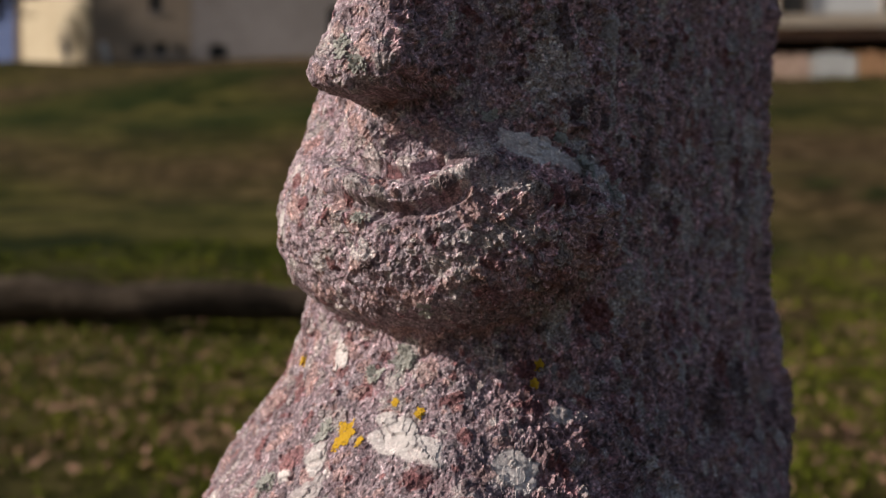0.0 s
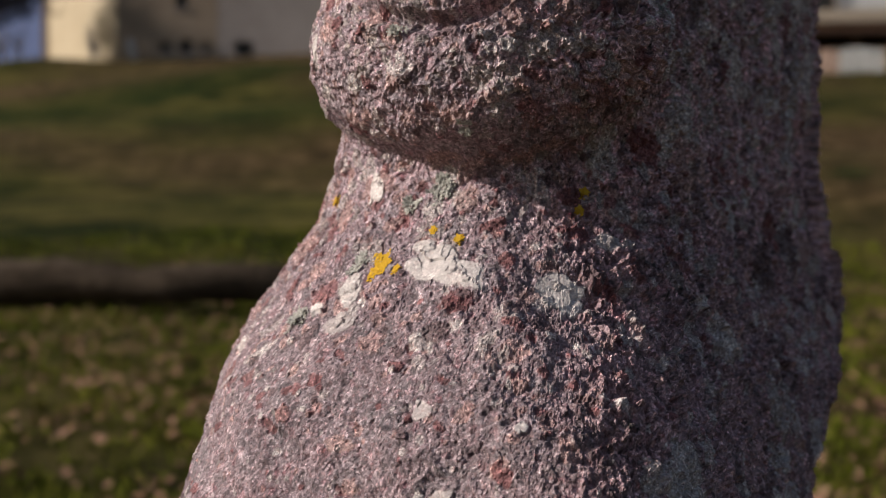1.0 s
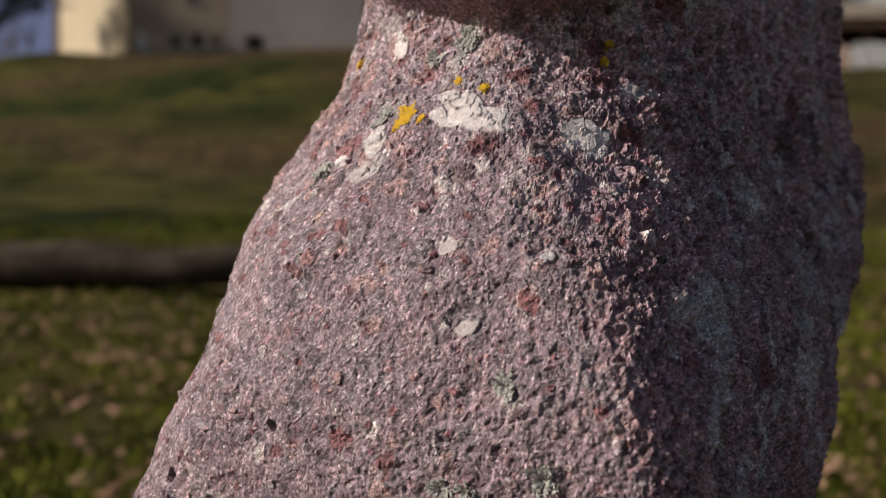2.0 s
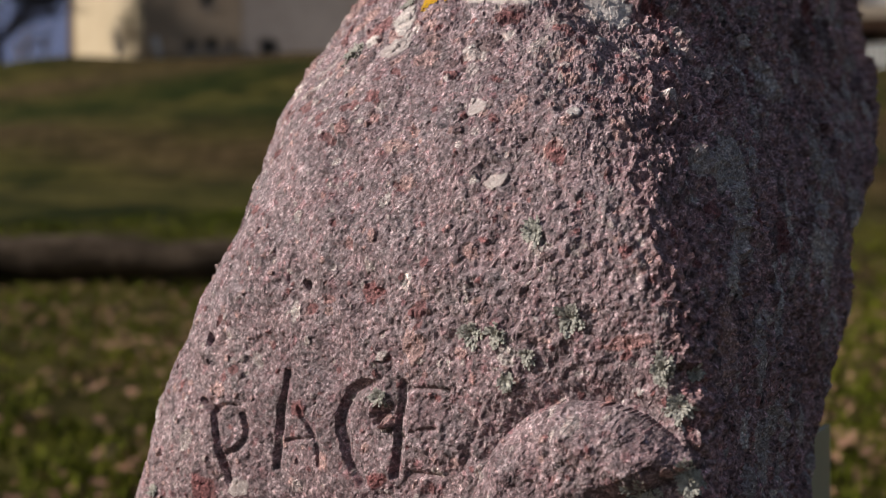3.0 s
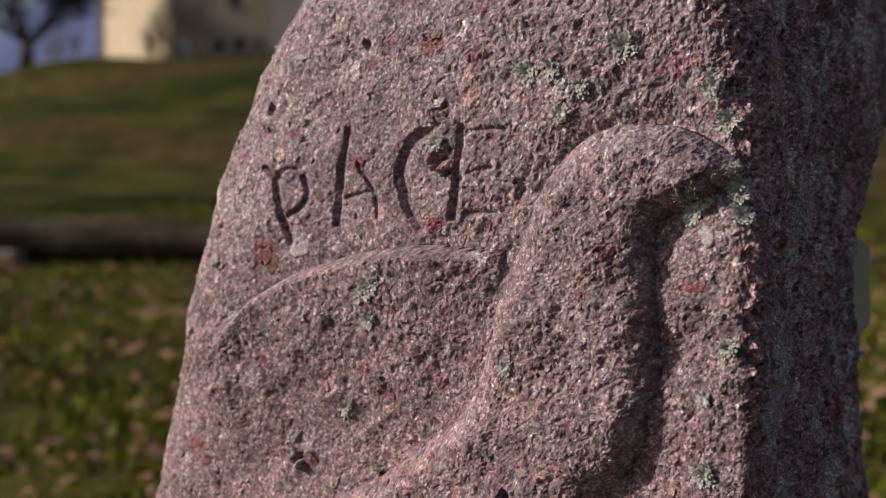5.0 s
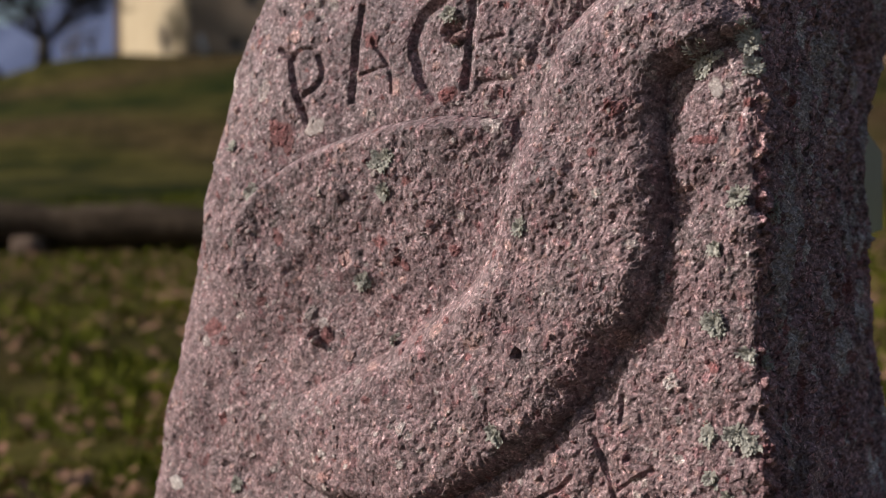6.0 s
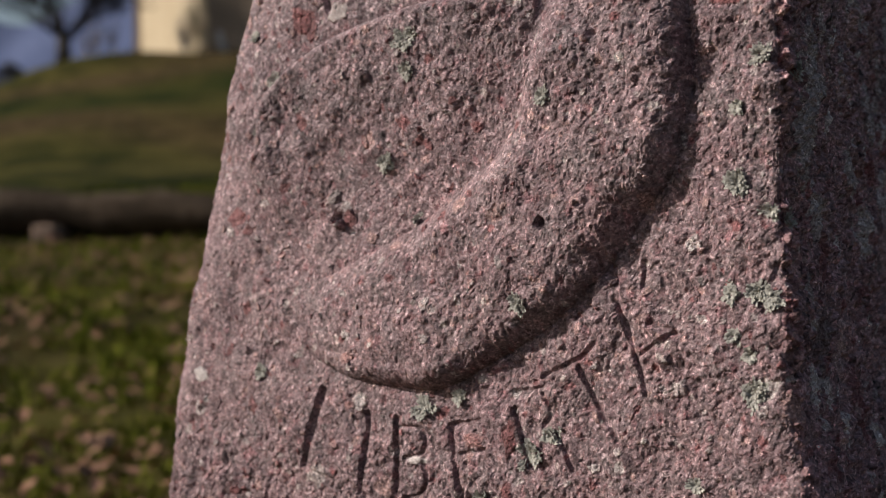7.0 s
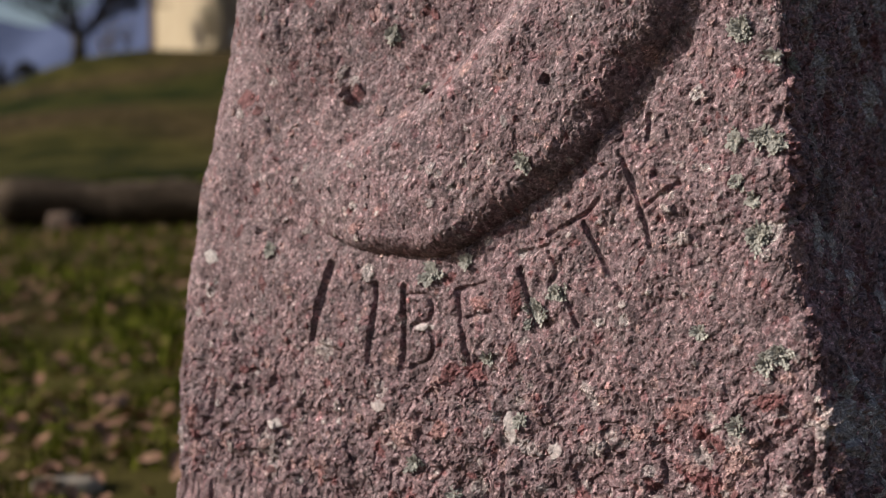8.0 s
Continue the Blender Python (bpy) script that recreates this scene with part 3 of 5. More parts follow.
def build_stone():
    zs = np.concatenate([np.arange(-0.1, 0.368, 0.008), np.arange(0.368, 1.235, 0.00104), np.arange(1.235, 1.345, 0.0007), np.arange(1.345, 1.47, 0.00104), np.linspace(1.47, 1.72, 40)])
    ang = ring_angles()
    # rough shape on a coarse net, outermost crossing along each direction
    zc, ac = np.concatenate([np.arange(-0.1, 1.0, 0.01), np.arange(1.0, 1.5, 0.003), np.linspace(1.5, 1.72, 24)]), ang[::3]
    Z, A = np.meshgrid(zc, ac, indexing="ij")
    prof = [curve(t, Z) for t in (LEFT, RIGHT, FRONT, BACK, ROUND_L, ROUND_R, SLANT)]
    ca, sa = np.cos(A), np.sin(A)
    field = lambda r: stone_field(-0.2 + r * ca, 0.28 + r * sa, Z, prof)
    rad = np.full(Z.shape, 0.03)
    found = np.zeros(Z.shape, bool)
    for r in np.linspace(0.55, 0.03, 90):
        d = field(np.full(Z.shape, r))
        hit = (d < 0) & ~found
        rad = np.where(hit, r, rad)
        found |= hit
    lo, hi = rad, rad + 0.0062
    for _ in range(8):
        mid = (lo + hi) / 2
        neg = field(mid) < 0
        lo, hi = np.where(neg, mid, lo), np.where(neg, hi, mid)
    rad = lo
    # fine net
    cols = np.interp(np.arange(len(ang)), np.arange(0, len(ang), 3), np.arange(len(ac)))
    c0 = np.clip(np.floor(cols).astype(int), 0, len(ac) - 2)
    fc = cols - c0
    wide = rad[:, c0] * (1 - fc) + rad[:, c0 + 1] * fc
    rows = np.interp(zs, zc, np.arange(len(zc)))
    r0 = np.clip(np.floor(rows).astype(int), 0, len(zc) - 2)
    fr = (rows - r0)[:, None]
    R = wide[r0] * (1 - fr) + wide[r0 + 1] * fr
    R = R * np.sqrt(1 - np.clip((zs - 1.56) / 0.1600, 0, 1) ** 2)[:, None]          # rounded top
    Z = np.repeat(zs[:, None], len(ang), 1)
    u, w = -0.2 + R * np.cos(ang), 0.28 + R * np.sin(ang)
    p = np.stack([u, w, Z], -1)
    du = np.roll(p, -1, 1) - np.roll(p, 1, 1)
    dz = np.gradient(p, axis=0)
    n = np.cross(du, dz)
    n /= np.linalg.norm(n, axis=-1, keepdims=True) + 1e-12
    # relief
    h = np.zeros(Z.shape, np.float32)
    cutz = (Z[:, 0] > 0.42) & (Z[:, 0] < 1.0)
    relief, plain = carving(u[cutz], Z[cutz])
    h[cutz] += relief * smooth(0.06, 0.045, w[cutz]) * smooth(-0.05, -0.6, n[..., 1][cutz])
    face = (Z[:, 0] > 1.24) & (Z[:, 0] < 1.34)
    lips = smooth(0.0, -0.5, n[..., 1][face])
    wob = noise3(u[face], Z[face], Z[face] * 0, 0.012, 8) * 0.0015
    h[face] += (0.0080 * np.exp(-(segments(soften(ROLL), u[face], Z[face]) / 0.0075) ** 2) * lips).astype(np.float32)
    for half, deep, pts in MOUTH:
        d = segments(soften(pts), u[face], Z[face]) + wob
        h[face] -= (deep * np.clip(1 - (np.maximum(d, 0) / half) ** 2, 0, 1) ** 0.8 * lips * smooth(-0.225, -0.180, u[face])).astype(np.float32)
    lum = 0.0030 * noise3(u, w, Z, 0.11, 1) + 0.0030 * noise3(u, w, Z, 0.035, 2) + 0.0011 * noise3(u, w, Z, 0.017, 25)
    side = smooth(0.35, 0.75, n[..., 0])
    upper, lower = smooth(1.03, 1.13, Z), smooth(0.49, 0.43, Z + 0.02 * noise3(u, w, Z, 0.06, 21))
    g1 = noise3(u, w, Z, 0.011, 3)
    wu, wz = u + 0.0016 * g1, Z + 0.0016 * noise3(u, w, Z, 0.009, 14)
    g2, g3 = noise3(wu, w, wz, 0.0042, 4), noise3(wu, w, wz, 0.0023, 6)
    c1, c2, c3 = cells(wu, w, wz, 0.0021, 31), cells(wu, w, wz * 0.8, 0.0045, 41), cells(wu + 0.003 * g2, w, wz, 0.014, 51)
    spots = smooth(0.25, 0.6, noise3(u, w, Z, 0.028, 22))                # places where grains have fallen out
    pits = np.clip(noise3(u + 0.3 * Z, w, Z * 1.3, 0.0085, 7) - 0.36, 0, 1) * (0.08 + spots + 0.8 * lower + 0.3 * upper + 0.7 * side)
    crack = np.clip(1 - np.abs(noise3(u * 1.5, w, Z * 0.7, 0.030, 23)) / 0.22, 0, 1) * smooth(0.0, 0.5, noise3(u, w, Z, 0.05, 24))
    patchy = 0.7 + 0.6 * smooth(-0.3, 0.5, noise3(u, w, Z, 0.045, 26))
    g4 = noise3(wu, w, wz * 0.85, 0.0066, 27)
    crease = np.clip(1 - np.abs(noise3(wu * 1.2, w, wz * 0.8, 0.0125, 28)) / 0.16, 0, 1) * smooth(-0.1, 0.4, noise3(u, w, Z, 0.022, 29))
    grain = (0.00050 + 0.00008 * upper) * c1[0] + (0.00036 + 0.0003 * upper + 0.0009 * lower) * c2[0] + (0.00025 + 0.0005 * upper + 0.0016 * lower + 0.0012 * smooth(-0.18, -0.10, u) * smooth(0.98, 1.04, Z) * smooth(1.25, 1.15, Z)) * c3[0]
    grain += patchy * (0.0008 * g1 + 0.0009 * g4 + 0.0008 * g2 - 0.0005 * crease) + 0.0003 * g3 - (0.0024 + 0.0030 * lower) * pits - (0.0008 + 0.0018 * lower) * crack
    grain *= 1 - (0.38 - 0.56 * smooth(-0.34, -0.04, u)) * smooth(0.46, 0.56, Z) * (1 - 0.8 * upper)          # smooth towards one edge, broken towards the sharp corner
    grain *= 1 + 1.1 * side
    h -= (0.015 * np.exp(-((w - 0.27) / 0.020) ** 2 - ((Z - 0.846 + 0.3 * (w - 0.27)) / 0.020) ** 2) * smooth(0.05, 0.15, w)).astype(np.float32)          # hollow in the shaded side
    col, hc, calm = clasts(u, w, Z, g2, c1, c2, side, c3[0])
    calm[cutz] *= plain
    h += lum.astype(np.float32) + grain.astype(np.float32) * calm + hc
    p = p + n * h[..., None]
    co = to_world(p[..., 0], p[..., 1], p[..., 2])
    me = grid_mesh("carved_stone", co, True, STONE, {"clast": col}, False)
    tagged(new("carved_stone", me), "purple-grey conglomerate standing stone carved with a dove and words", "statue")
    nw = n[..., 0:1] * np.array([*US, 0]) + n[..., 1:2] * np.array([*UC, 0]) + n[..., 2:3] * np.array([0, 0, 1])
    return u, w, zs, co, nw


TINTS = {"white": (0.50, 0.45, 0.44), "pale": (0.38, 0.33, 0.325), "pink": (0.38, 0.25, 0.24), "red": (0.200, 0.076, 0.080), "dark": (0.13, 0.085, 0.092), "rust": (0.31, 0.17, 0.165)}
PEBBLES = []


def pebble(u, w, z, ru, rz, tint, tilt):
    """A single larger pebble that shows in the stone's face."""
    PEBBLES.append((u, w, z, ru, rz, tint, tilt))


pebble(-0.097, 0.130, 1.313, 0.0270, 0.0095, "white", -0.45)
pebble(-0.086, 0.146, 1.300, 0.0099, 0.0084, "pale", -0.9)
pebble(-0.070, 0.212, 1.402, 0.0049, 0.0122, "pale", 0.2)
pebble(-0.239, 0.080, 1.279, 0.0070, 0.0051, "red", 0)
pebble(-0.268, 0.091, 1.265, 0.0052, 0.0088, "white", 0.2)
pebble(-0.256, 0.112, 1.322, 0.0122, 0.0061, "rust", 0.2)
pebble(-0.093, 0.113, 1.276, 0.0096, 0.0081, "pink", 0)
pebble(-0.196, 0.095, 1.334, 0.0070, 0.0054, "pink", 0)
pebble(-0.131, 0.090, 1.288, 0.0059, 0.0052, "dark", 0)
pebble(-0.165, 0.087, 1.115, 0.0310, 0.0090, "white", -0.15)
pebble(-0.172, 0.092, 1.123, 0.0200, 0.0100, "white", -0.35)
pebble(-0.186, 0.098, 1.130, 0.0090, 0.0060, "white", 0.2)
pebble(-0.077, 0.090, 1.103, 0.0160, 0.0126, "white", -0.5)
pebble(-0.233, 0.076, 1.102, 0.0098, 0.0167, "white", 0.2)
pebble(-0.229, 0.061, 1.083, 0.0109, 0.0091, "pale", 0.3)
pebble(-0.257, 0.068, 1.090, 0.0059, 0.0045, "white", 0)
pebble(-0.094, 0.136, 1.164, 0.0101, 0.0065, "red", 0)
pebble(-0.122, 0.091, 1.121, 0.0056, 0.0084, "red", 0.1)
pebble(-0.054, 0.122, 1.101, 0.0056, 0.0104, "red", 0)
pebble(-0.066, 0.144, 1.132, 0.0090, 0.0061, "pale", -0.2)
pebble(-0.070, 0.337, 1.152, 0.0104, 0.0130, "pale", 0.2)
pebble(-0.077, 0.536, 1.163, 0.0051, 0.0103, "pale", 0)
pebble(-0.144, 0.028, 1.035, 0.0060, 0.0066, "pale", 0)
pebble(-0.078, 0.025, 1.028, 0.0044, 0.0038, "white", 0)
pebble(-0.041, 0.023, 1.016, 0.0068, 0.0099, "pink", 0.3)
pebble(-0.244, 0.024, 1.027, 0.0050, 0.0043, "rust", 0)
pebble(-0.240, 0.122, 1.170, 0.0070, 0.0124, "white", 0.1)
pebble(-0.073, 0.311, 1.186, 0.0043, 0.0162, "red", 0)
pebble(-0.199, 0.069, 1.093, 0.0032, 0.0032, "red", 0)
pebble(-0.149, 0.071, 1.096, 0.0069, 0.0038, "red", 0)
pebble(-0.141, 0.107, 1.145, 0.0093, 0.0050, "red", 0.2)
pebble(-0.094, 0.097, 1.118, 0.0076, 0.0041, "pink", 0)
pebble(-0.099, 0.077, 1.100, 0.0081, 0.0041, "pink", 0.2)
pebble(-0.079, 0.067, 1.084, 0.0073, 0.0060, "dark", 0)
pebble(-0.082, 0.127, 1.139, 0.0092, 0.0071, "red", -0.2)
pebble(-0.200, -0.009, 0.921, 0.0083, 0.0062, "red", 0)
pebble(-0.121, 0.008, 0.988, 0.0060, 0.0047, "pale", 0)
pebble(-0.168, -0.010, 0.889, 0.0081, 0.0101, "pink", 0.2)
pebble(-0.030, -0.010, 0.895, 0.0140, 0.0043, "rust", 0.2)
pebble(-0.042, -0.010, 0.863, 0.0038, 0.0031, "rust", 0)
pebble(-0.188, -0.010, 0.842, 0.0052, 0.0052, "pink", 0)
pebble(-0.199, -0.011, 0.806, 0.0056, 0.0038, "red", 0)
pebble(-0.307, -0.011, 0.791, 0.0090, 0.0068, "pale", 0.4)
pebble(-0.244, 0.023, 1.025, 0.0052, 0.0044, "rust", 0)
pebble(-0.231, -0.009, 0.916, 0.0049, 0.0025, "rust", 0.2)
pebble(-0.014, 0.212, 0.809, 0.0040, 0.0099, "pink", 0)
pebble(-0.011, -0.010, 0.796, 0.0043, 0.0056, "pale", 0.5)
pebble(-0.134, -0.010, 0.886, 0.0046, 0.0033, "pink", 0)
pebble(-0.238, -0.011, 0.814, 0.0043, 0.0064, "pink", 0)
pebble(-0.332, -0.011, 0.786, 0.0069, 0.0092, "red", 0.2)
pebble(-0.196, -0.010, 0.805, 0.0077, 0.0049, "red", 0.4)
pebble(0.007, -0.004, 0.787, 0.0044, 0.0028, "red", 0)
pebble(-0.338, -0.011, 0.787, 0.0062, 0.0101, "red", 0.3)
pebble(-0.081, -0.011, 0.762, 0.0039, 0.0033, "red", 0)
pebble(-0.018, -0.011, 0.767, 0.0095, 0.0025, "red", 0)
pebble(-0.011, -0.013, 0.637, 0.0036, 0.0033, "red", 0)
pebble(-0.305, -0.013, 0.6445, 0.0034, 0.0030, "pale", 0)
pebble(-0.401, -0.013, 0.650, 0.0102, 0.0064, "red", 0)
pebble(-0.388, -0.013, 0.640, 0.0059, 0.0038, "red", 0)
pebble(-0.163, -0.017, 0.508, 0.0050, 0.0090, "red", 0)
pebble(-0.191, -0.017, 0.503, 0.0073, 0.0048, "rust", 0)
pebble(-0.293, -0.017, 0.520, 0.0047, 0.0031, "rust", 0)
pebble(-0.288, -0.016, 0.553, 0.0070, 0.0031, "rust", 0.2)
pebble(-0.037, -0.019, 0.431, 0.0050, 0.0050, "red", 0)
pebble(0.007, -0.018, 0.451, 0.0118, 0.0046, "red", 0.1)
pebble(-0.167, -0.019, 0.424, 0.0040, 0.0109, "white", 0)
pebble(-0.370, -0.019, 0.414, 0.0075, 0.0037, "white", 0)
pebble(-0.275, -0.019, 0.431, 0.0058, 0.0039, "pale", 0)
pebble(-0.437, -0.017, 0.534, 0.0060, 0.0052, "white", 0)
pebble(-0.045, -0.018, 0.445, 0.0094, 0.0061, "rust", 0.3)
pebble(-0.077, -0.019, 0.427, 0.0055, 0.0055, "pink", 0)
pebble(0.018, -0.017, 0.465, 0.0049, 0.0033, "pink", 0)
pebble(-0.404, -0.019, 0.451, 0.0051, 0.0034, "red", 0)
pebble(-0.165, -0.018, 0.472, 0.0043, 0.0058, "red", 0)
pebble(-0.266, -0.018, 0.467, 0.0069, 0.0069, "pink", 0)
pebble(-0.237, -0.018, 0.487, 0.0075, 0.0023, "white", 0)
pebble(0.002, 0.111, 0.587, 0.0038, 0.0060, "red", 0)
pebble(0.028, 0.036, 0.464, 0.0062, 0.0048, "red", 0)
pebble(-0.134, -0.019, 0.412, 0.0057, 0.0050, "pale", 0)
pebble(-0.223, -0.019, 0.420, 0.0083, 0.0053, "rust", 0)


def clasts(u, w, Z, g, fine, coarse, side, broken):
    """Colour and relief of the angular pebbles set in the stone's purple ground mass."""
    shape = Z.shape
    base = np.array([0.220, 0.153, 0.164])
    t = noise3(u, w, Z, 0.05, 11)[..., None] * 0.10 + noise3(u, w, Z, 0.006, 12)[..., None] * 0.22
    hue = noise3(u, w, Z, 0.018, 13)[..., None] * np.array([0.03, -0.05, -0.04])
    t = t + 0.66 * (fine[1] - 0.5)[..., None] + 0.38 * (coarse[1] - 0.5)[..., None]
    rare = smooth(0.90, 0.96, fine[2])[..., None] * np.array([0.55, 0.62, 0.60]) + smooth(0.07, 0.03, fine[2])[..., None] * np.array([-0.08, -0.20, -0.18])
    rare = rare + smooth(0.08, 0.02, coarse[2])[..., None] * np.array([0.0, -0.20, -0.18]) + smooth(0.94, 0.98, coarse[2])[..., None] * np.array([0.35, 0.35, 0.33])
    t = t * (1 + 0.6 * side[..., None])
    streak = (noise3(u, w, Z * 0.3, 0.016, 15) * 0.3 * side)[..., None]
    # greyer higher up, the colour also lifted there in place of more light
    # shaded side's colour warmed to offset the blue sky light
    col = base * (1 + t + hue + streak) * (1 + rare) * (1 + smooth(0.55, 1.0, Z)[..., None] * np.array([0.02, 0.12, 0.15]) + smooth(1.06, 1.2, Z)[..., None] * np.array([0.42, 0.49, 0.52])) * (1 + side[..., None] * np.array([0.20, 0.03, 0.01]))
    hc = np.zeros(shape, np.float32)
    rng = np.random.default_rng(4)
    zcol = Z[:, 0]
    lo = np.searchsorted(zcol, 0.368)
    kinds = list(TINTS)

    calm, plain = np.ones(shape, np.float32), np.ones(shape, np.float32)

    def stamp(row, c, ru, rz, tint, tilt, proud, ragged, cover=1.0):
        big = max(ru, rz)
        zr = 2 + int(big / 0.001 * 1.5)
        cr = 3 + int(big / 0.00055 * 1.5)
        r0, r1 = max(row - zr, 0), min(row + zr, shape[0] - 1)
        span = np.arange(c - cr, c + cr + 1)
        ci = span % shape[1]
        su, sw, sz = u[r0:r1][:, ci], w[r0:r1][:, ci], Z[r0:r1][:, ci]
        ds = np.hypot(su - u[row, c], sw - w[row, c]) * np.where(span < c, -1, 1)
        dz = sz - Z[row, c]
        x, y = (ds * math.cos(tilt) + dz * math.sin(tilt)) / ru, (-ds * math.sin(tilt) + dz * math.cos(tilt)) / rz
        q = np.zeros(x.shape)
        k = rng.integers(5, 8)
        for i in range(k):
            a = 2 * math.pi * (i + rng.uniform(-0.3, 0.3)) / k
            q = np.maximum(q, (x * math.cos(a) + y * math.sin(a)) / rng.uniform(0.75, 1.1))
        q = q + ragged * g[r0:r1][:, ci]
        m = smooth(1.06, 0.88, q) * cover
        tone = np.array(TINTS[tint]) * (rng.uniform(0.85, 1.15) + 0.2 * g[r0:r1][:, ci][..., None])
        col[r0:r1, ci] = col[r0:r1, ci] * (1 - m[..., None]) + tone * m[..., None]
        if cover == 1.0:
            calm[r0:r1, ci] *= (1 - 0.85 * m).astype(np.float32)
            plain[r0:r1, ci] *= (1 - 0.55 * m).astype(np.float32)
            if big > 0.008:
                hc[r0:r1, ci] += (0.0009 * m * broken[r0:r1][:, ci]).astype(np.float32)
        facet = 1 + 0.8 * (x * rng.uniform(-1, 1) + y * rng.uniform(-1, 1))
        hc[r0:r1, ci] += (proud * m * facet).astype(np.float32)

    for _ in range(6000):
        row, c = int(rng.integers(lo, lo + 1110)), int(rng.integers(0, 1130))
        upper = zcol[row] > 1.03 + rng.uniform(-0.04, 0.04) or zcol[row] < 0.45 + rng.uniform(-0.03, 0.03)
        r = (0.0020 if upper else 0.0014) * rng.random() ** (-0.5 if upper else -0.36)
        r = min(r, 0.009 if upper else 0.006)
        k = rng.choice(6, p=[0.08, 0.24, 0.30, 0.19, 0.17, 0.02] if zcol[row] < 1.2 else [0.12, 0.42, 0.30, 0.05, 0.10, 0.01])
        stamp(row, c, r * rng.uniform(0.8, 1.5), r * rng.uniform(0.6, 1.1), kinds[k], rng.uniform(-1.4, 1.4), rng.uniform(-0.0008, 0.0014), 0.35, 0.85)
    for _ in range(1300):                                   # paler flecks of the rougher side
        row, c = int(rng.integers(lo, lo + 1110)), 835 + int(295 * rng.random() ** 0.85)
        r = min(0.0032 * rng.random() ** -0.5, 0.015)
        stamp(row, c, r * rng.uniform(0.8, 1.5), r * rng.uniform(0.9, 2.2), kinds[rng.choice(6, p=[0.32, 0.31, 0.13, 0.08, 0.15, 0.01])], rng.uniform(-0.5, 0.5), rng.uniform(-0.001, 0.0018), 0.35, 0.9)
    for _ in range(110):                                    # coarse bed under the head
        row, c = int(np.searchsorted(zcol, rng.uniform(1.03, 1.24))), int(rng.integers(60, 1060))
        r = 0.0045 * rng.random() ** -0.3
        stamp(row, c, r * rng.uniform(0.8, 1.4), r * rng.uniform(0.6, 1.0), kinds[rng.choice(6, p=[0.12, 0.30, 0.22, 0.28, 0.06, 0.02])], rng.uniform(-1, 1), rng.uniform(0, 0.0010), 0.30, 0.75)
    for pu, pw, pz, ru, rz, tint, tilt in PEBBLES:
        row = int(np.argmin(np.abs(zcol - pz)))
        c = int(np.argmin(np.hypot(u[row] - pu, w[row] - pw)))
        stamp(row, c, ru * 1.05, rz * 1.05, tint, tilt, 0.0006, 0.16 if tint in ("white", "pale") else 0.2, 1.0 if tint in ("white", "pale") else 0.9)
    return np.concatenate([np.clip(col, 0.01, 0.9), plain[..., None]], -1), hc, calm


SKIN = build_stone()


# ---- lichen on the stone ----
def lichen(u, w, z, r, yellow=False):
    """A crust of small curled lobes growing on the stone."""
    su, sw, zs, co, nw = SKIN
    rng = random.Random(int(1e6 * abs(u) + 7e5 * z))
    bm = bmesh.new()
    row = int(np.argmin(np.abs(zs - z)))
    c = int(np.argmin(np.hypot(su[row] - u, sw[row] - w)))
    centre = Vector(co[row, c])
    step, across = 0.00104, float(np.linalg.norm(co[row, (c + 3) % co.shape[1]] - co[row, c - 3])) / 6
    r *= 1.04
    petals = [(rng.uniform(0.55, 1.15), rng.uniform(0, 6.283)) for _ in range(5)]
    for _ in range(int(80 + 9e5 * r * r * (3.2 if not yellow else 4.5))):
        a, d = rng.uniform(0, 6.283), math.sqrt(rng.random())
        lim = 0.65 + 0.35 * sum(k * math.cos((i + 2) * a + f) for i, (k, f) in enumerate(petals)) / 2.2
        d *= max(lim, 0.25) * r
        i, j = row + int(round(d * math.sin(a) / step)), c + int(round(d * math.cos(a) / across))
        i, j = min(max(i, 0), len(zs) - 1), j % co.shape[1]
        p, n = Vector(co[i, j]), Vector(nw[i, j])
        if (p - centre).length > 1.6 * r:
            continue
        t = n.orthogonal().normalized()
        t = Matrix.Rotation(rng.uniform(0, 6.283), 3, n) @ t
        outward = p - centre
        if not yellow and outward.length > 1e-5:
            t = (t * 0.8 + outward.normalized()).normalized()
        b = n.cross(t)
        s = rng.uniform(0.0006, 0.0013) if yellow else rng.uniform(0.0007, 0.0015)
        up = rng.uniform(0.3, 1.5) if not yellow else rng.uniform(0.1, 0.5)
        base = p + n * 0.0002
        v = [bm.verts.new(base + q) for q in (-b * s * 0.35, b * s * 0.35, t * s * 0.9 + n * s * up * 0.7 + b * s * 0.5, t * s * 0.9 + n * s * up * 0.7 - b * s * 0.5,
                                              t * s * 1.9 + n * s * up * 1.1 + b * s * 0.3, t * s * 1.8 + n * s * up * 0.9 - b * s * 0.35)]
        bm.faces.new((v[0], v[1], v[2], v[3]))
        bm.faces.new((v[3], v[2], v[4], v[5]))
    ob = part("lichen", bm, YELLOW if yellow else LICHEN)
    return tagged(ob, "crusty orange-yellow lichen patch growing on the stone" if yellow else "frilly grey-green lichen patch growing on the stone", "lichen", "lichen patches on the stone")


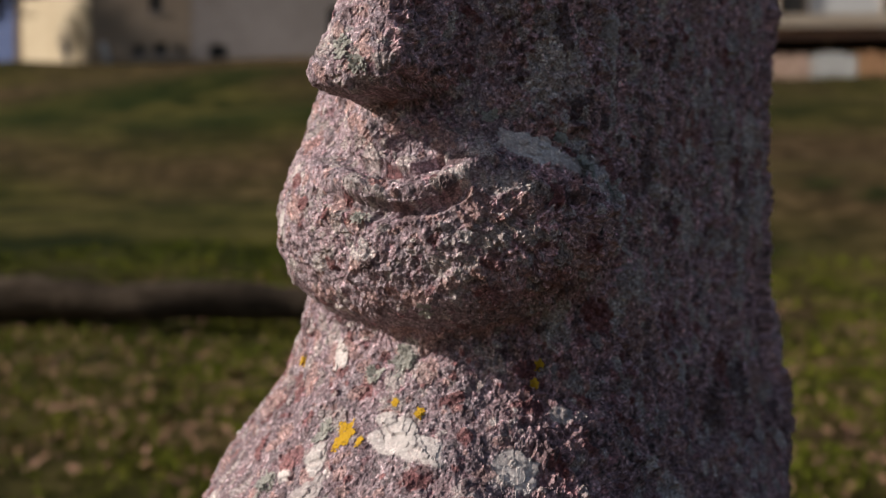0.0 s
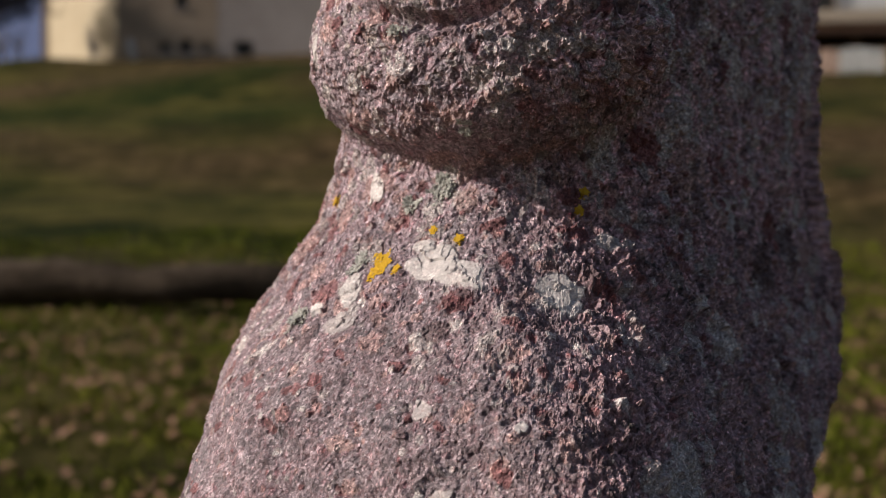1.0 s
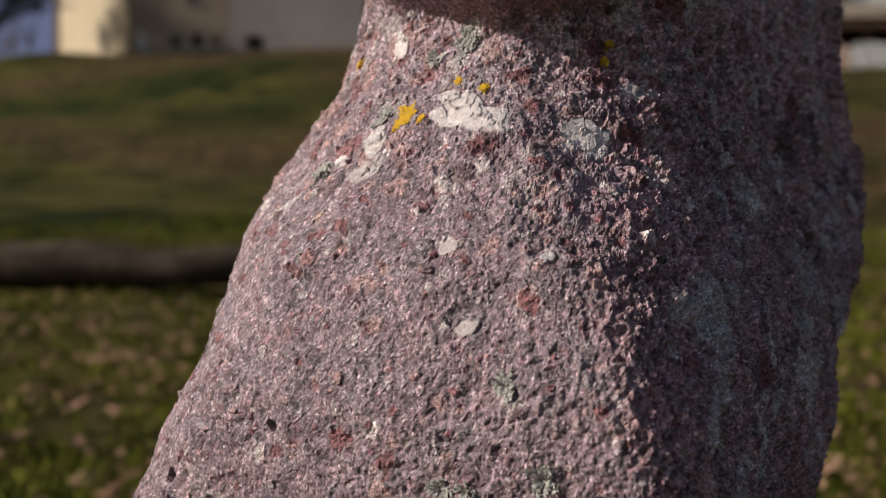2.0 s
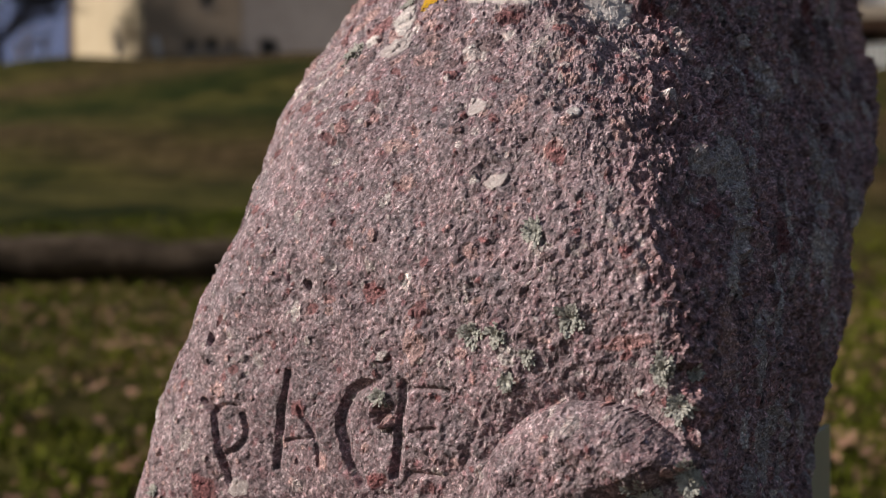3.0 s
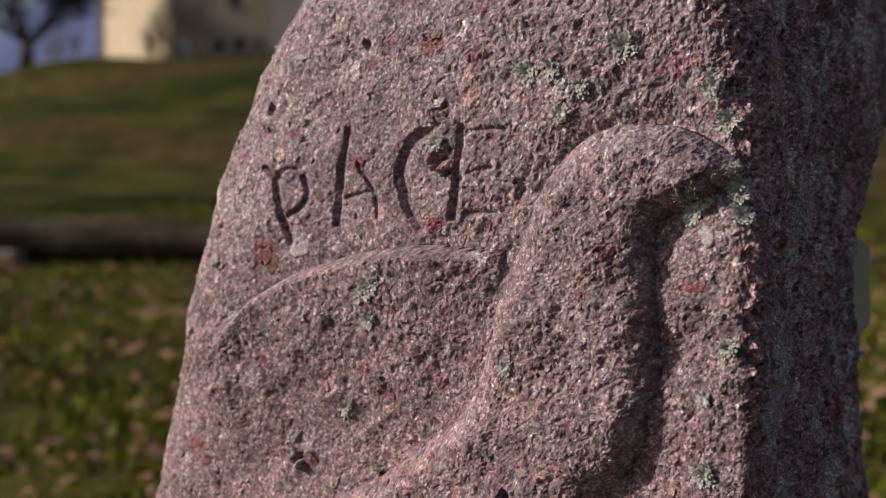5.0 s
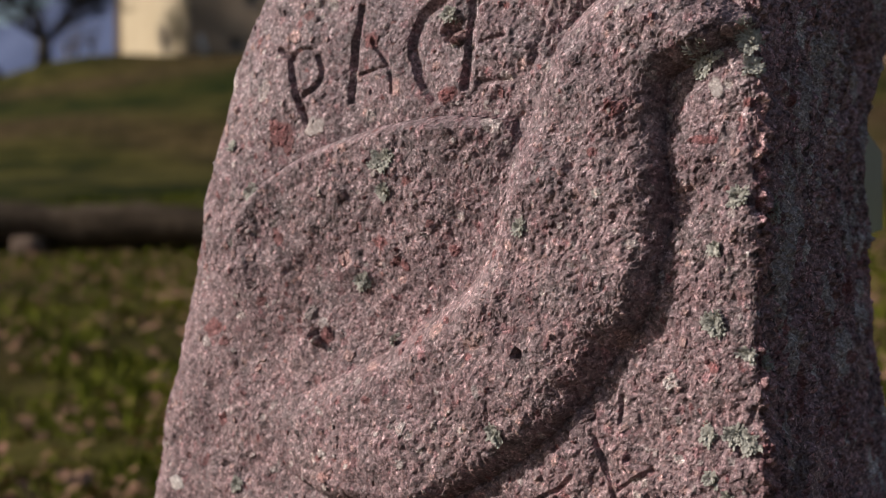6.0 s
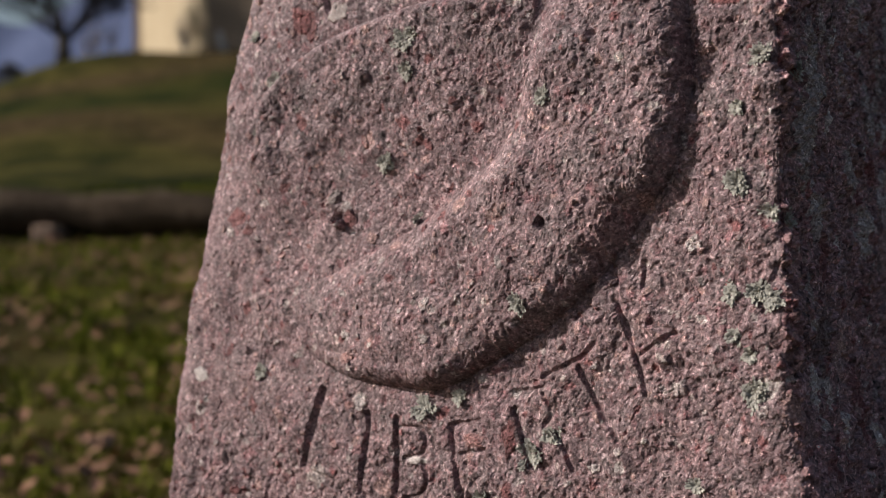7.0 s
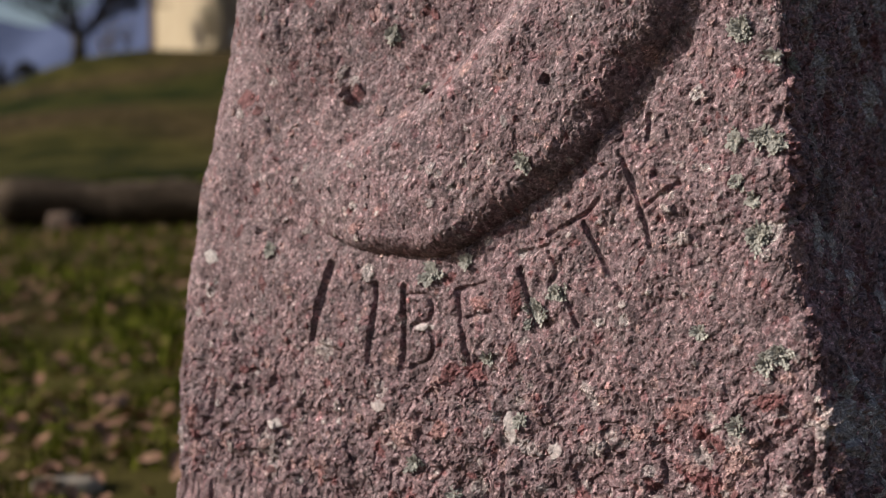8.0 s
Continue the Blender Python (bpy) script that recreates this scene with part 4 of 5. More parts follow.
lichen(-0.177, 0.032, 1.375, 0.0080)
lichen(-0.164, 0.029, 1.364, 0.0065)
lichen(-0.115, 0.115, 1.335, 0.0060)
lichen(-0.186, 0.067, 1.268, 0.0060)
lichen(-0.159, 0.122, 1.206, 0.0054)
lichen(-0.081, 0.156, 1.300, 0.0115)
lichen(-0.073, 0.176, 1.285, 0.0101)
lichen(-0.083, 0.149, 1.319, 0.0061)
lichen(-0.187, 0.118, 1.170, 0.0105)
lichen(-0.209, 0.114, 1.158, 0.0068)
lichen(-0.275, 0.067, 1.083, 0.0098)
lichen(-0.236, 0.089, 1.119, 0.0082)
lichen(-0.090, -0.002, 0.958, 0.0069)
lichen(-0.091, -0.002, 0.957, 0.0078)
lichen(-0.064, -0.009, 0.908, 0.0096)
lichen(-0.128, -0.010, 0.897, 0.0080)
lichen(-0.109, -0.010, 0.897, 0.0072)
lichen(-0.090, -0.010, 0.885, 0.0049)
lichen(-0.103, -0.010, 0.870, 0.0039)
lichen(-0.008, -0.010, 0.882, 0.0087)
lichen(0.002, -0.007, 0.861, 0.0087)
lichen(0.009, 0.007, 0.880, 0.0044)
lichen(-0.193, -0.010, 0.857, 0.0062)
lichen(-0.009, -0.010, 0.880, 0.0063)
lichen(-0.018, -0.010, 0.812, 0.0101)
lichen(0.007, -0.004, 0.824, 0.0088)
lichen(0.008, -0.003, 0.807, 0.0069)
lichen(-0.239, -0.011, 0.764, 0.0095)
lichen(-0.240, -0.012, 0.743, 0.0055)
lichen(-0.364, -0.012, 0.748, 0.0071)
lichen(-0.379, -0.012, 0.710, 0.0052)
lichen(-0.385, -0.009, 0.782, 0.0040)
lichen(-0.102, -0.010, 0.870, 0.0050)
lichen(-0.012, -0.013, 0.662, 0.0078)
lichen(0.003, -0.009, 0.734, 0.0065)
lichen(0.011, 0.003, 0.727, 0.0092)
lichen(0.007, -0.004, 0.821, 0.0073)
lichen(0.010, -0.004, 0.641, 0.0052)
lichen(-0.016, -0.015, 0.600, 0.0059)
lichen(0.003, -0.013, 0.601, 0.0065)
lichen(0.010, -0.009, 0.596, 0.0059)
lichen(-0.131, -0.012, 0.718, 0.0049)
lichen(-0.266, -0.012, 0.684, 0.0046)
lichen(-0.147, -0.015, 0.590, 0.0043)
lichen(-0.011, -0.012, 0.705, 0.0039)
lichen(-0.230, -0.017, 0.522, 0.0090)
lichen(-0.202, -0.017, 0.530, 0.0052)
lichen(-0.148, -0.018, 0.498, 0.0107)
lichen(-0.133, -0.018, 0.510, 0.0063)
lichen(-0.036, -0.017, 0.489, 0.0047)
lichen(0.000, -0.017, 0.544, 0.0092)
lichen(-0.015, -0.015, 0.599, 0.0046)
lichen(-0.000, -0.014, 0.601, 0.0053)
lichen(0.009, -0.009, 0.598, 0.0053)
lichen(-0.013, -0.016, 0.576, 0.0046)
lichen(-0.003, -0.016, 0.565, 0.0043)
lichen(0.013, -0.017, 0.477, 0.0078)
lichen(0.004, -0.018, 0.472, 0.0059)
lichen(-0.013, -0.019, 0.436, 0.0060)
lichen(-0.244, -0.019, 0.396, 0.0061)
lichen(-0.185, -0.018, 0.468, 0.0044)
lichen(-0.376, -0.017, 0.540, 0.0050)
lichen(-0.159, -0.019, 0.430, 0.0050)
lichen(-0.211, -0.020, 0.378, 0.0045)
lichen(-0.012, -0.013, 0.663, 0.0074)
lichen(0.008, -0.007, 0.646, 0.0047)
lichen(-0.263, -0.012, 0.685, 0.0055)
lichen(-0.239, -0.013, 0.647, 0.0038)
lichen(-0.151, -0.015, 0.593, 0.0050)
lichen(-0.216, 0.089, 1.119, 0.0110, True)
lichen(-0.164, 0.100, 1.135, 0.0034, True)
lichen(-0.282, 0.143, 1.163, 0.0038, True)
lichen(-0.085, 0.146, 1.167, 0.0034, True)
lichen(-0.085, 0.137, 1.154, 0.0034, True)
lichen(-0.184, 0.104, 1.141, 0.0019, True)
lichen(-0.200, 0.086, 1.115, 0.0027, True)
lichen(-0.015, 0.226, 0.650, 0.0029, True)


def build_plate():
    bm = bmesh.new()
    pts = ((-0.030, 0.30), (-0.074, 0.505))
    low, high = 0.712, (0.803, 0.790)
    side = 0.004
    vs = []
    for off in (0, side):
        for (u, w), zt in zip(pts, high):
            for z in (low + (0.008 if w > 0.4 else 0), zt):
                vs.append(bm.verts.new(to_world(np.float64(u - off), np.float64(w), np.float64(z))))
    for q in ((0, 2, 3, 1), (4, 5, 7, 6), (0, 1, 5, 4), (2, 6, 7, 3), (1, 3, 7, 5), (0, 4, 6, 2)):
        bm.faces.new([vs[k] for k in q])
    tagged(part("plaque", bm, PLATE), "small pale grey-green plate fixed behind the stone's edge", "plaque")


build_plate()


# ---- things on the meadow ----
def tube(bm, pts, radii, sides=10, caps=True):
    """A round limb through pts with the radii given."""
    rings = []
    for i, (p, r) in enumerate(zip(pts, radii)):
        a, b = Vector(pts[max(i - 1, 0)]), Vector(pts[min(i + 1, len(pts) - 1)])
        q = (b - a).to_track_quat("Z", "Y")
        rings.append([bm.verts.new(Vector(p) + q @ Vector((r * math.cos(t), r * math.sin(t), 0))) for t in (2 * math.pi * k / sides for k in range(sides))])
    for A, B in zip(rings[:-1], rings[1:]):
        for k in range(sides):
            bm.faces.new((A[k], A[(k + 1) % sides], B[(k + 1) % sides], B[k]))
    if caps:
        bm.faces.new(rings[0][::-1])
        bm.faces.new(rings[-1])
    for f in bm.faces:
        f.smooth = True
    return rings


def gh(x, y):
    return float(ground_height(np.array(float(x)), np.array(float(y))))


def build_log():
    rng = random.Random(3)
    log = tagged(new("fallen_log"), "dark weathered log lying on short supports in the grass", "log")
    log.location = (-4.36, 9.0, 0.0)
    n = 40
    pts = [(5.6 * i / n, 0.05 * math.sin(i * 0.35), 0.895 - 0.085 * i / n + 0.012 * math.sin(i * 0.8)) for i in range(n + 1)]
    radii = [0.142 - 0.026 * i / n + 0.014 * math.sin(i * 1.1) * math.sin(i * 0.37) + 0.006 * math.sin(i * 2.3) + (0.014 if i < 10 else 0) for i in range(n + 1)]
    bm = bmesh.new()
    rings = tube(bm, pts, radii, 22)
    for ring in rings:
        for v in ring:
            v.co += Vector((0, rng.uniform(-1, 1), rng.uniform(-1, 1))) * 0.006
    part("trunk", bm, BARK, log)
    bm = bmesh.new()
    tube(bm, [(-0.012, 0, 0.895), (0.004, 0, 0.895)], [0.128, 0.130], 22)
    part("cut_end", bm, mottled("sawn_wood", [(0.2, (0.10, 0.075, 0.055)), (0.8, (0.22, 0.17, 0.13))], 14, 0.8, 1), log, "greyed sawn end of the log")
    for x in (1.7, 4.6):
        bm = bmesh.new()
        tube(bm, [(x, -0.08, 0.66), (x + 0.05, 0.35, 0.66)], [0.09, 0.085], 12)
        part("branch_stub", bm, BARK, log)
    st = mottled("pale_block", [(0.2, (0.11, 0.074, 0.057)), (0.8, (0.24, 0.168, 0.13))], 8, 0.9, 4)
    for x in (-3.86, 0.6):
        bm = bmesh.new()
        g = gh(x, 8.95)
        box(bm, x - 0.09, x + 0.09, 8.78 if x < 0 else 8.80, 9.15, g - 0.08, 0.775 + (0.03 if x < 0 else -0.07), 0.03)
        tagged(part("support_block", bm, st), "pale weathered block carrying the log on the grass", "block", "blocks under the log")


build_log()


def bare_tree(name, label, x, y, height, r, seed, spread=0.75, forks=5, first=0.28):
    """A leafless tree: tapered trunk, limbs, and many fine twigs as its crown."""
    rng = random.Random(seed)
    tree = tagged(new(name), label, "tree")
    base = gh(x, y)
    tree.location = (x, y, base - 0.1)
    trunk, crown = bmesh.new(), bmesh.new()
    top, finest = height * first, 0.013
    tube(trunk, [(0, 0, 0), (0.03 * r, 0, top * 0.5), (0, 0.04 * r, top)], [r * 1.35, r, r * 0.9], 12)

    def limb(p, d, length, rad, depth):
        pts, radii = [p], [rad]
        q = Vector(p)
        for k in range(4):
            d = (d + Vector((rng.uniform(-1, 1), rng.uniform(-1, 1), rng.uniform(-0.3, 0.8))) * 0.22).normalized()
            q = q + d * length / 4
            pts.append(tuple(q))
            radii.append(max(rad * (1 - 0.16 * (k + 1)), finest))
        tube(trunk if depth < 1 else crown, pts, radii, 7 if depth < 2 else 4, caps=depth < 2)
        if depth < 3:
            for k in range(forks if depth else forks + 1):
                i = rng.choice((2, 3, 4)) if depth else rng.choice((2, 3, 4, 4))
                nd = (d + Vector((rng.uniform(-1, 1), rng.uniform(-1, 1), rng.uniform(-0.5, 0.7))) * 0.95).normalized()
                limb(pts[i], nd, length * rng.uniform(0.45, 0.75), max(rad * 0.45, finest), depth + 1)

    n = forks + 2
    for k in range(n):
        a, wide = 2 * math.pi * k / n + rng.uniform(-0.3, 0.3), rng.uniform(0.4, 1.0)
        limb((0, 0, top * rng.uniform(0.8, 1.0)), Vector((math.cos(a) * spread * wide, math.sin(a) * spread * wide, 1)).normalized(), height * 0.36, r * 0.45, 0)
    part("trunk", trunk, TRUNK, tree)
    part("crown", crown, TRUNK, tree, "leafless dark twigs")
    return tree


bare_tree("bare_tree", "leafless dark tree with a forked spreading crown on the slope's brow", -17.75, 43.0, 5.6, 0.24, 2, 1.7, 7, 0.17)

def thin_shrub(x, y, height, width, seed):
    """A leafless shrub: many thin upright stems from one root, each with short twigs."""
    rng = random.Random(seed)
    shrub = tagged(new("bare_shrub"), "leafless pale brown shrub of thin upright stems near the cream house", "shrub")
    shrub.location = (x, y, gh(x, y) - 0.05)
    stems, twigs = bmesh.new(), bmesh.new()
    for _ in range(11):
        a, r, h = rng.uniform(0, 6.283), width * 0.5 * math.sqrt(rng.random()), height * rng.uniform(0.45, 1.0)
        dx, dy = r * math.cos(a), r * math.sin(a)
        pts = [(dx * k * (0.35 + 0.65 * k) + rng.uniform(-0.02, 0.02), dy * k * (0.35 + 0.65 * k), h * k) for k in (0, 0.25, 0.5, 0.75, 1.0)]
        tube(stems, pts, [0.016, 0.014, 0.011, 0.008, 0.005], 5, caps=False)
        for _ in range(12):
            k = rng.randrange(1, 4)
            p = Vector(pts[k]).lerp(Vector(pts[k + 1]), rng.random())
            d = Vector((rng.uniform(-1, 1), rng.uniform(-1, 1), rng.uniform(0.2, 1.2))).normalized() * rng.uniform(0.08, 0.22) * height / 1.6
            tube(twigs, [tuple(p), tuple(p + d * 0.5), tuple(p + d + Vector((0, 0, 0.03)))], [0.006, 0.005, 0.003], 4, caps=False)
    tagged(part("stem_cluster", stems, TWIG, shrub), kind="stuff")
    tagged(part("twig_cluster", twigs, TWIG, shrub), kind="stuff")


for sx, sy, hgt, wid, sd in ((-13.68, 43.0, 1.35, 0.6, 5), (-13.62, 42.9, 0.7, 0.6, 9), (-16.7, 43.2, 1.5, 1.0, 6), (-17.15, 43.5, 0.9, 1.0, 7), (-16.3, 43.5, 1.2, 0.8, 8)):
    thin_shrub(sx, sy, hgt, wid, sd)


def bush(x, y, w, h, seed, label):
    """An evergreen bush of many small leaf clumps with an uneven outline."""
    rng = random.Random(seed)
    ob = tagged(new("bush"), label, "bush")
    ob.location = (x, y, gh(x, y))
    bm = bmesh.new()
    tube(bm, [(0, 0, -0.1), (0, 0, h * 0.6)], [0.05, 0.02], 6)
    part("stem", bm, TRUNK, ob)
    bm = bmesh.new()
    for _ in range(420):
        t = rng.random()
        a, rr = rng.uniform(0, 6.283), w * 0.5 * (1 - t * 0.75) * math.sqrt(rng.random()) * rng.uniform(0.8, 1.15)
        c = Vector((rr * math.cos(a), rr * math.sin(a), h * t))
        q = Euler((rng.uniform(0, 6.3), rng.uniform(0, 6.3), rng.uniform(0, 6.3))).to_matrix()
        s = rng.uniform(0.05, 0.11)
        v = [bm.verts.new(c + q @ Vector(k) * s) for k in ((-1, 0, 0), (0, -0.5, 0.15), (1, 0, 0), (0, 0.5, 0.15))]
        bm.faces.new(v)
    part("crown", bm, mottled("dark_leaf", [(0.2, (0.02, 0.02, 0.02)), (0.8, (0.06, 0.055, 0.05))], 3, 0.8, 1), ob)
    return ob


bush(-20.0, 42.0, 0.7, 1.2, 1, "dark upright bush on the slope's brow")
bush(-19.25, 42.2, 1.7, 0.7, 2, "low dark bush on the slope's brow")


# ---- houses ----
def wall_with_windows(house, origin, along, length, z0, z1, material, windows, thick=0.4, name="wall"):
    """An upright wall along a direction, with real openings: windows are (start, width, low, high)."""
    ax, ay = along
    m = Matrix(((ax, -ay, 0, origin[0]), (ay, ax, 0, origin[1]), (0, 0, 1, 0), (0, 0, 0, 1)))
    xs = sorted({0.0, length, *[k for s, wd, _, _ in windows for k in (s, s + wd)]})
    zs = sorted({z0, z1, *[k for _, _, a, b in windows for k in (a, b)]})
    bm = bmesh.new()
    for x0, x1 in zip(xs[:-1], xs[1:]):
        for a, b in zip(zs[:-1], zs[1:]):
            if not any(s - 1e-6 <= x0 and x1 <= s + wd + 1e-6 and lo - 1e-6 <= a and b <= hi + 1e-6 for s, wd, lo, hi in windows):
                box(bm, x0, x1, 0.0, thick, a, b)
    bmesh.ops.remove_doubles(bm, verts=bm.verts, dist=1e-4)
    bm.transform(m)
    part(name, bm, material, house)
    for s, wd, lo, hi in windows:
        bm = bmesh.new()
        box(bm, s, s + wd, thick * 0.55, thick * 0.62, lo, hi)
        bm.transform(m)
        win = part("window", bm, DARK, house, "dark window pane")
        bm = bmesh.new()
        for q in ((s - 0.06, s + wd + 0.06, -0.03, 0.06, lo - 0.08, lo),):
            box(bm, *q)
        bm.transform(m)
        part("sill", bm, GREY_PLASTER, win)


def roof_slab(house, pts, z, rise, material):
    bm = bmesh.new()
    lo = [bm.verts.new((x, y, z)) for x, y in pts]
    cx, cy = sum(p[0] for p in pts) / 4, sum(p[1] for p in pts) / 4
    hi = [bm.verts.new((cx + (x - cx) * 0.35, cy + (y - cy) * 0.35, z + rise)) for x, y in pts]
    bm.faces.new(lo[::-1])
    bm.faces.new(hi)
    for k in range(4):
        bm.faces.new((lo[k], lo[(k + 1) % 4], hi[(k + 1) % 4], hi[k]))
    part("roof", bm, material, house)


def house(name, label, corner, length, depth, z0, z1, front_mat, side_mat, front_windows, side_windows):
    """A house with its front wall running right and back from the corner, and its sunny side running left and back."""
    h = tagged(new(name), label, "house")
    f, s = (0.998, 0.06), (-0.6, 0.8)
    cx, cy = corner
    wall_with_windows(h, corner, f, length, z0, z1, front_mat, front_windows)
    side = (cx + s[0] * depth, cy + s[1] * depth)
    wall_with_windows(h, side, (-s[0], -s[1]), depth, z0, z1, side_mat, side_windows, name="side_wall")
    far = (cx + f[0] * length, cy + f[1] * length)
    wall_with_windows(h, (far[0] + 0.42 * s[0], far[1] + 0.42 * s[1]), s, depth - 0.42, z0, z1, front_mat, [], name="end_wall")
    back = (far[0] + s[0] * depth, far[1] + s[1] * depth)
    wall_with_windows(h, back, (-f[0], -f[1]), length, z0, z1, front_mat, [], name="back_wall")
    o = 0.5
    ring = [(cx - f[0] * o - s[0] * o, cy - f[1] * o - s[1] * o), (far[0] + f[0] * o - s[0] * o, far[1] + f[1] * o - s[1] * o),
            (back[0] + f[0] * o + s[0] * o, back[1] + f[1] * o + s[1] * o), (side[0] - f[0] * o + s[0] * o, side[1] - f[1] * o + s[1] * o)]
    roof_slab(h, ring, z1, 2.2, ROOF)
    return h


# part of the front's shade is in its darker plaster colour
house("cream_house", "cream plastered house with its shaded front coloured a darker ochre on the brow", (-13.35, 44.6), 3.33, 7.7, 6.2, 14.5, BROWN_PLASTER, CREAM,
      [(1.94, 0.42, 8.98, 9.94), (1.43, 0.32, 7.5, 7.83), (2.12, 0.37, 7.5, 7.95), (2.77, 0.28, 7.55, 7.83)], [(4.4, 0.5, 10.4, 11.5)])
house("grey_house", "pinkish grey plastered house beside the cream one", (-13.35 + 0.998 * 3.36, 44.6 + 0.06 * 3.36), 8.65, 7.6, 6.2, 13.6, GREY_PLASTER, GREY_PLASTER,
      [(0.55, 0.6, 7.4, 7.85), (4.5, 0.7, 7.55, 9.1), (6.3, 0.7, 7.55, 9.1)], [])


def white_post(x, y, h):
    bm = bmesh.new()
    tube(bm, [(0, 0, -0.15), (0, 0, h * 0.8), (0, 0, h * 0.95), (0, 0, h)], [0.13, 0.12, 0.09, 0.03], 12)
    ob = part("white_post", bm, SHADED_WHITE)
    ob.location = (x, y, gh(x, y))
    ob.rotation_euler = (0, -0.22, 0)
    tagged(ob, "short leaning white post in a shade-darkened colour at the foot of the house", "post", "white posts")


white_post(-12.6, 44.0, 0.75)
white_post(-7.4, 46.0, 0.8)


def build_shelter():
    """A pale low building with a projecting roof over a dark open front."""
    h = tagged(new("roofed_shelter"), "pale low building with a projecting brown roof and dark open front", "building")
    x0, x1, y0 = 6.5, 20.0, 46.5
    for nm, q, m in (("back_wall", (x0, x1, y0 + 3.6, y0 + 3.9, 5.5, 8.25), mottled("dark_boards", [(0.2, (0.11, 0.058, 0.036)), (0.8, (0.20, 0.11, 0.075))], 2, 0.9, 3)), ("side_wall", (x0, x0 + 0.3, y0, y0 + 3.6, 5.5, 8.0), GREY_PLASTER), ("side_wall", (x1 - 0.3, x1, y0, y0 + 3.6, 5.5, 8.0), GREY_PLASTER),
                     ("fascia", (x0 - 0.3, x1 + 0.3, y0 - 1.2, y0 - 1.0, 8.30, 8.72), mottled("pale_fascia", [(0.2, (0.42, 0.33, 0.25)), (0.8, (0.60, 0.49, 0.39))], 2, 0.8, 2)), ("beam", (x0 - 0.2, x1 + 0.2, y0 - 1.06, y0 - 0.9, 7.93, 8.255), mottled("brown_beam", [(0.2, (0.16, 0.085, 0.055)), (0.8, (0.27, 0.15, 0.10))], 2, 0.8, 3)),
                     ("canopy", (x0 - 0.3, x1 + 0.3, y0 - 1.0, y0 + 3.9, 8.26, 8.45), ROOF), ("upper_wall", (x0, x1, y0 + 1.0, y0 + 1.4, 8.45, 12.0), WHITE), ("floor_slab", (x0, x1, y0, y0 + 3.6, 5.4, 6.1), GREY_PLASTER)):
        bm = bmesh.new()
        box(bm, *q)
        part(nm, bm, m, h)
    for k in range(4):
        bm = bmesh.new()
        x = x0 + 0.4 + k * 4.2
        box(bm, x, x + 0.16, y0 - 0.6, y0 - 0.44, 5.8, 8.1, 0.015)
        part("pillar", bm, ROOF, h)
    for x in (8.2, 9.9, 13.5, 16.0):
        bm = bmesh.new()
        box(bm, x, x + 0.9, y0 + 0.94, y0 + 0.99, 9.0, 10.6)
        win = part("window", bm, DARK, h, "dark window pane")
        bm = bmesh.new()
        for q in ((x - 0.07, x, 9.0, 10.6), (x + 0.9, x + 0.97, 9.0, 10.6), (x - 0.07, x + 0.97, 10.6, 10.68), (x - 0.07, x + 0.97, 8.92, 9.0)):
            box(bm, q[0], q[1], y0 + 0.90, y0 + 1.0, q[2], q[3])
        part("frame", bm, BROWN_PLASTER, win)


build_shelter()


def build_fence():
    fence = tagged(new("slatted_fence"), "low slatted fence with orange, pinkish and white boards", "fence")
    fence.location = (0, 44.3, 0)
    meshes = {}
    for nm, m in (("a", PINKW), ("b", WHITE), ("c", ORANGE)):
        bm = bmesh.new()
        box(bm, -0.046, 0.046, -0.012, 0.012, 0.0, 0.76, 0.006)
        me = bpy.data.meshes.new("slat")
        bm.to_mesh(me)
        bm.free()
        me.materials.append(m)
        meshes[nm] = me
    rng = random.Random(9)
    x = 7.5
    while x < 16.5:
        kind = "a" if x < 10.15 else "b" if x < 11.75 else "c"
        ob = new("slat", meshes[kind])
        ob.parent = fence
        ob.location = (x, 0, gh(x, 44.3) + 0.03 + rng.uniform(-0.08, 0.08))
        ob.rotation_euler = (0, rng.uniform(-0.03, 0.03), rng.uniform(-0.30, -0.06))
        x += 0.165 + (0.25 if rng.random() < 0.04 else 0)
    for dz in (0.18, 0.46):
        for k in range(5):
            xa, xb = 7.6 + k * 2.1, 7.6 + (k + 1) * 2.1 - 0.01
            bm = bmesh.new()
            box(bm, xa, xb, 0.014, 0.05, gh(xa + 1, 44.3) + dz, gh(xa + 1, 44.3) + dz + 0.07)
            part("rail", bm, BROWN_PLASTER, fence)
    for k in range(5):
        bm = bmesh.new()
        xa = 7.6 + k * 2.1
        box(bm, xa, xa + 0.09, 0.052, 0.14, gh(xa, 44.3) - 0.2, gh(xa, 44.3) + 0.66, 0.01)
        part("post", bm, BROWN_PLASTER, fence)


build_fence()

# ---- far mountains ----
def build_mountains():
    xs = np.linspace(-2600, 2600, 160)
    rows = []
    for k, t in enumerate(np.linspace(0, 1, 14)):
        ridge = 600 + 90 * np.tanh((xs + 1150) / 320) + 40 * np.sin(xs * 0.0021 + 2.4) + 45 * np.sin(xs * 0.0067 + 0.5) + 16 * np.sin(xs * 0.021)
        z = -80 + (ridge + 80) * t ** 0.9 + 14 * np.sin(xs * 0.013 + k) * t
        rows.append(np.stack([xs, np.full_like(xs, 2000 + 900 * t), z], -1))
    ob = new("backdrop", grid_mesh("backdrop", np.array(rows), False, HAZE_BLUE))
    tagged(ob, "hazy blue wooded mountains in the distance", "mountains", kind="structure")


build_mountains()


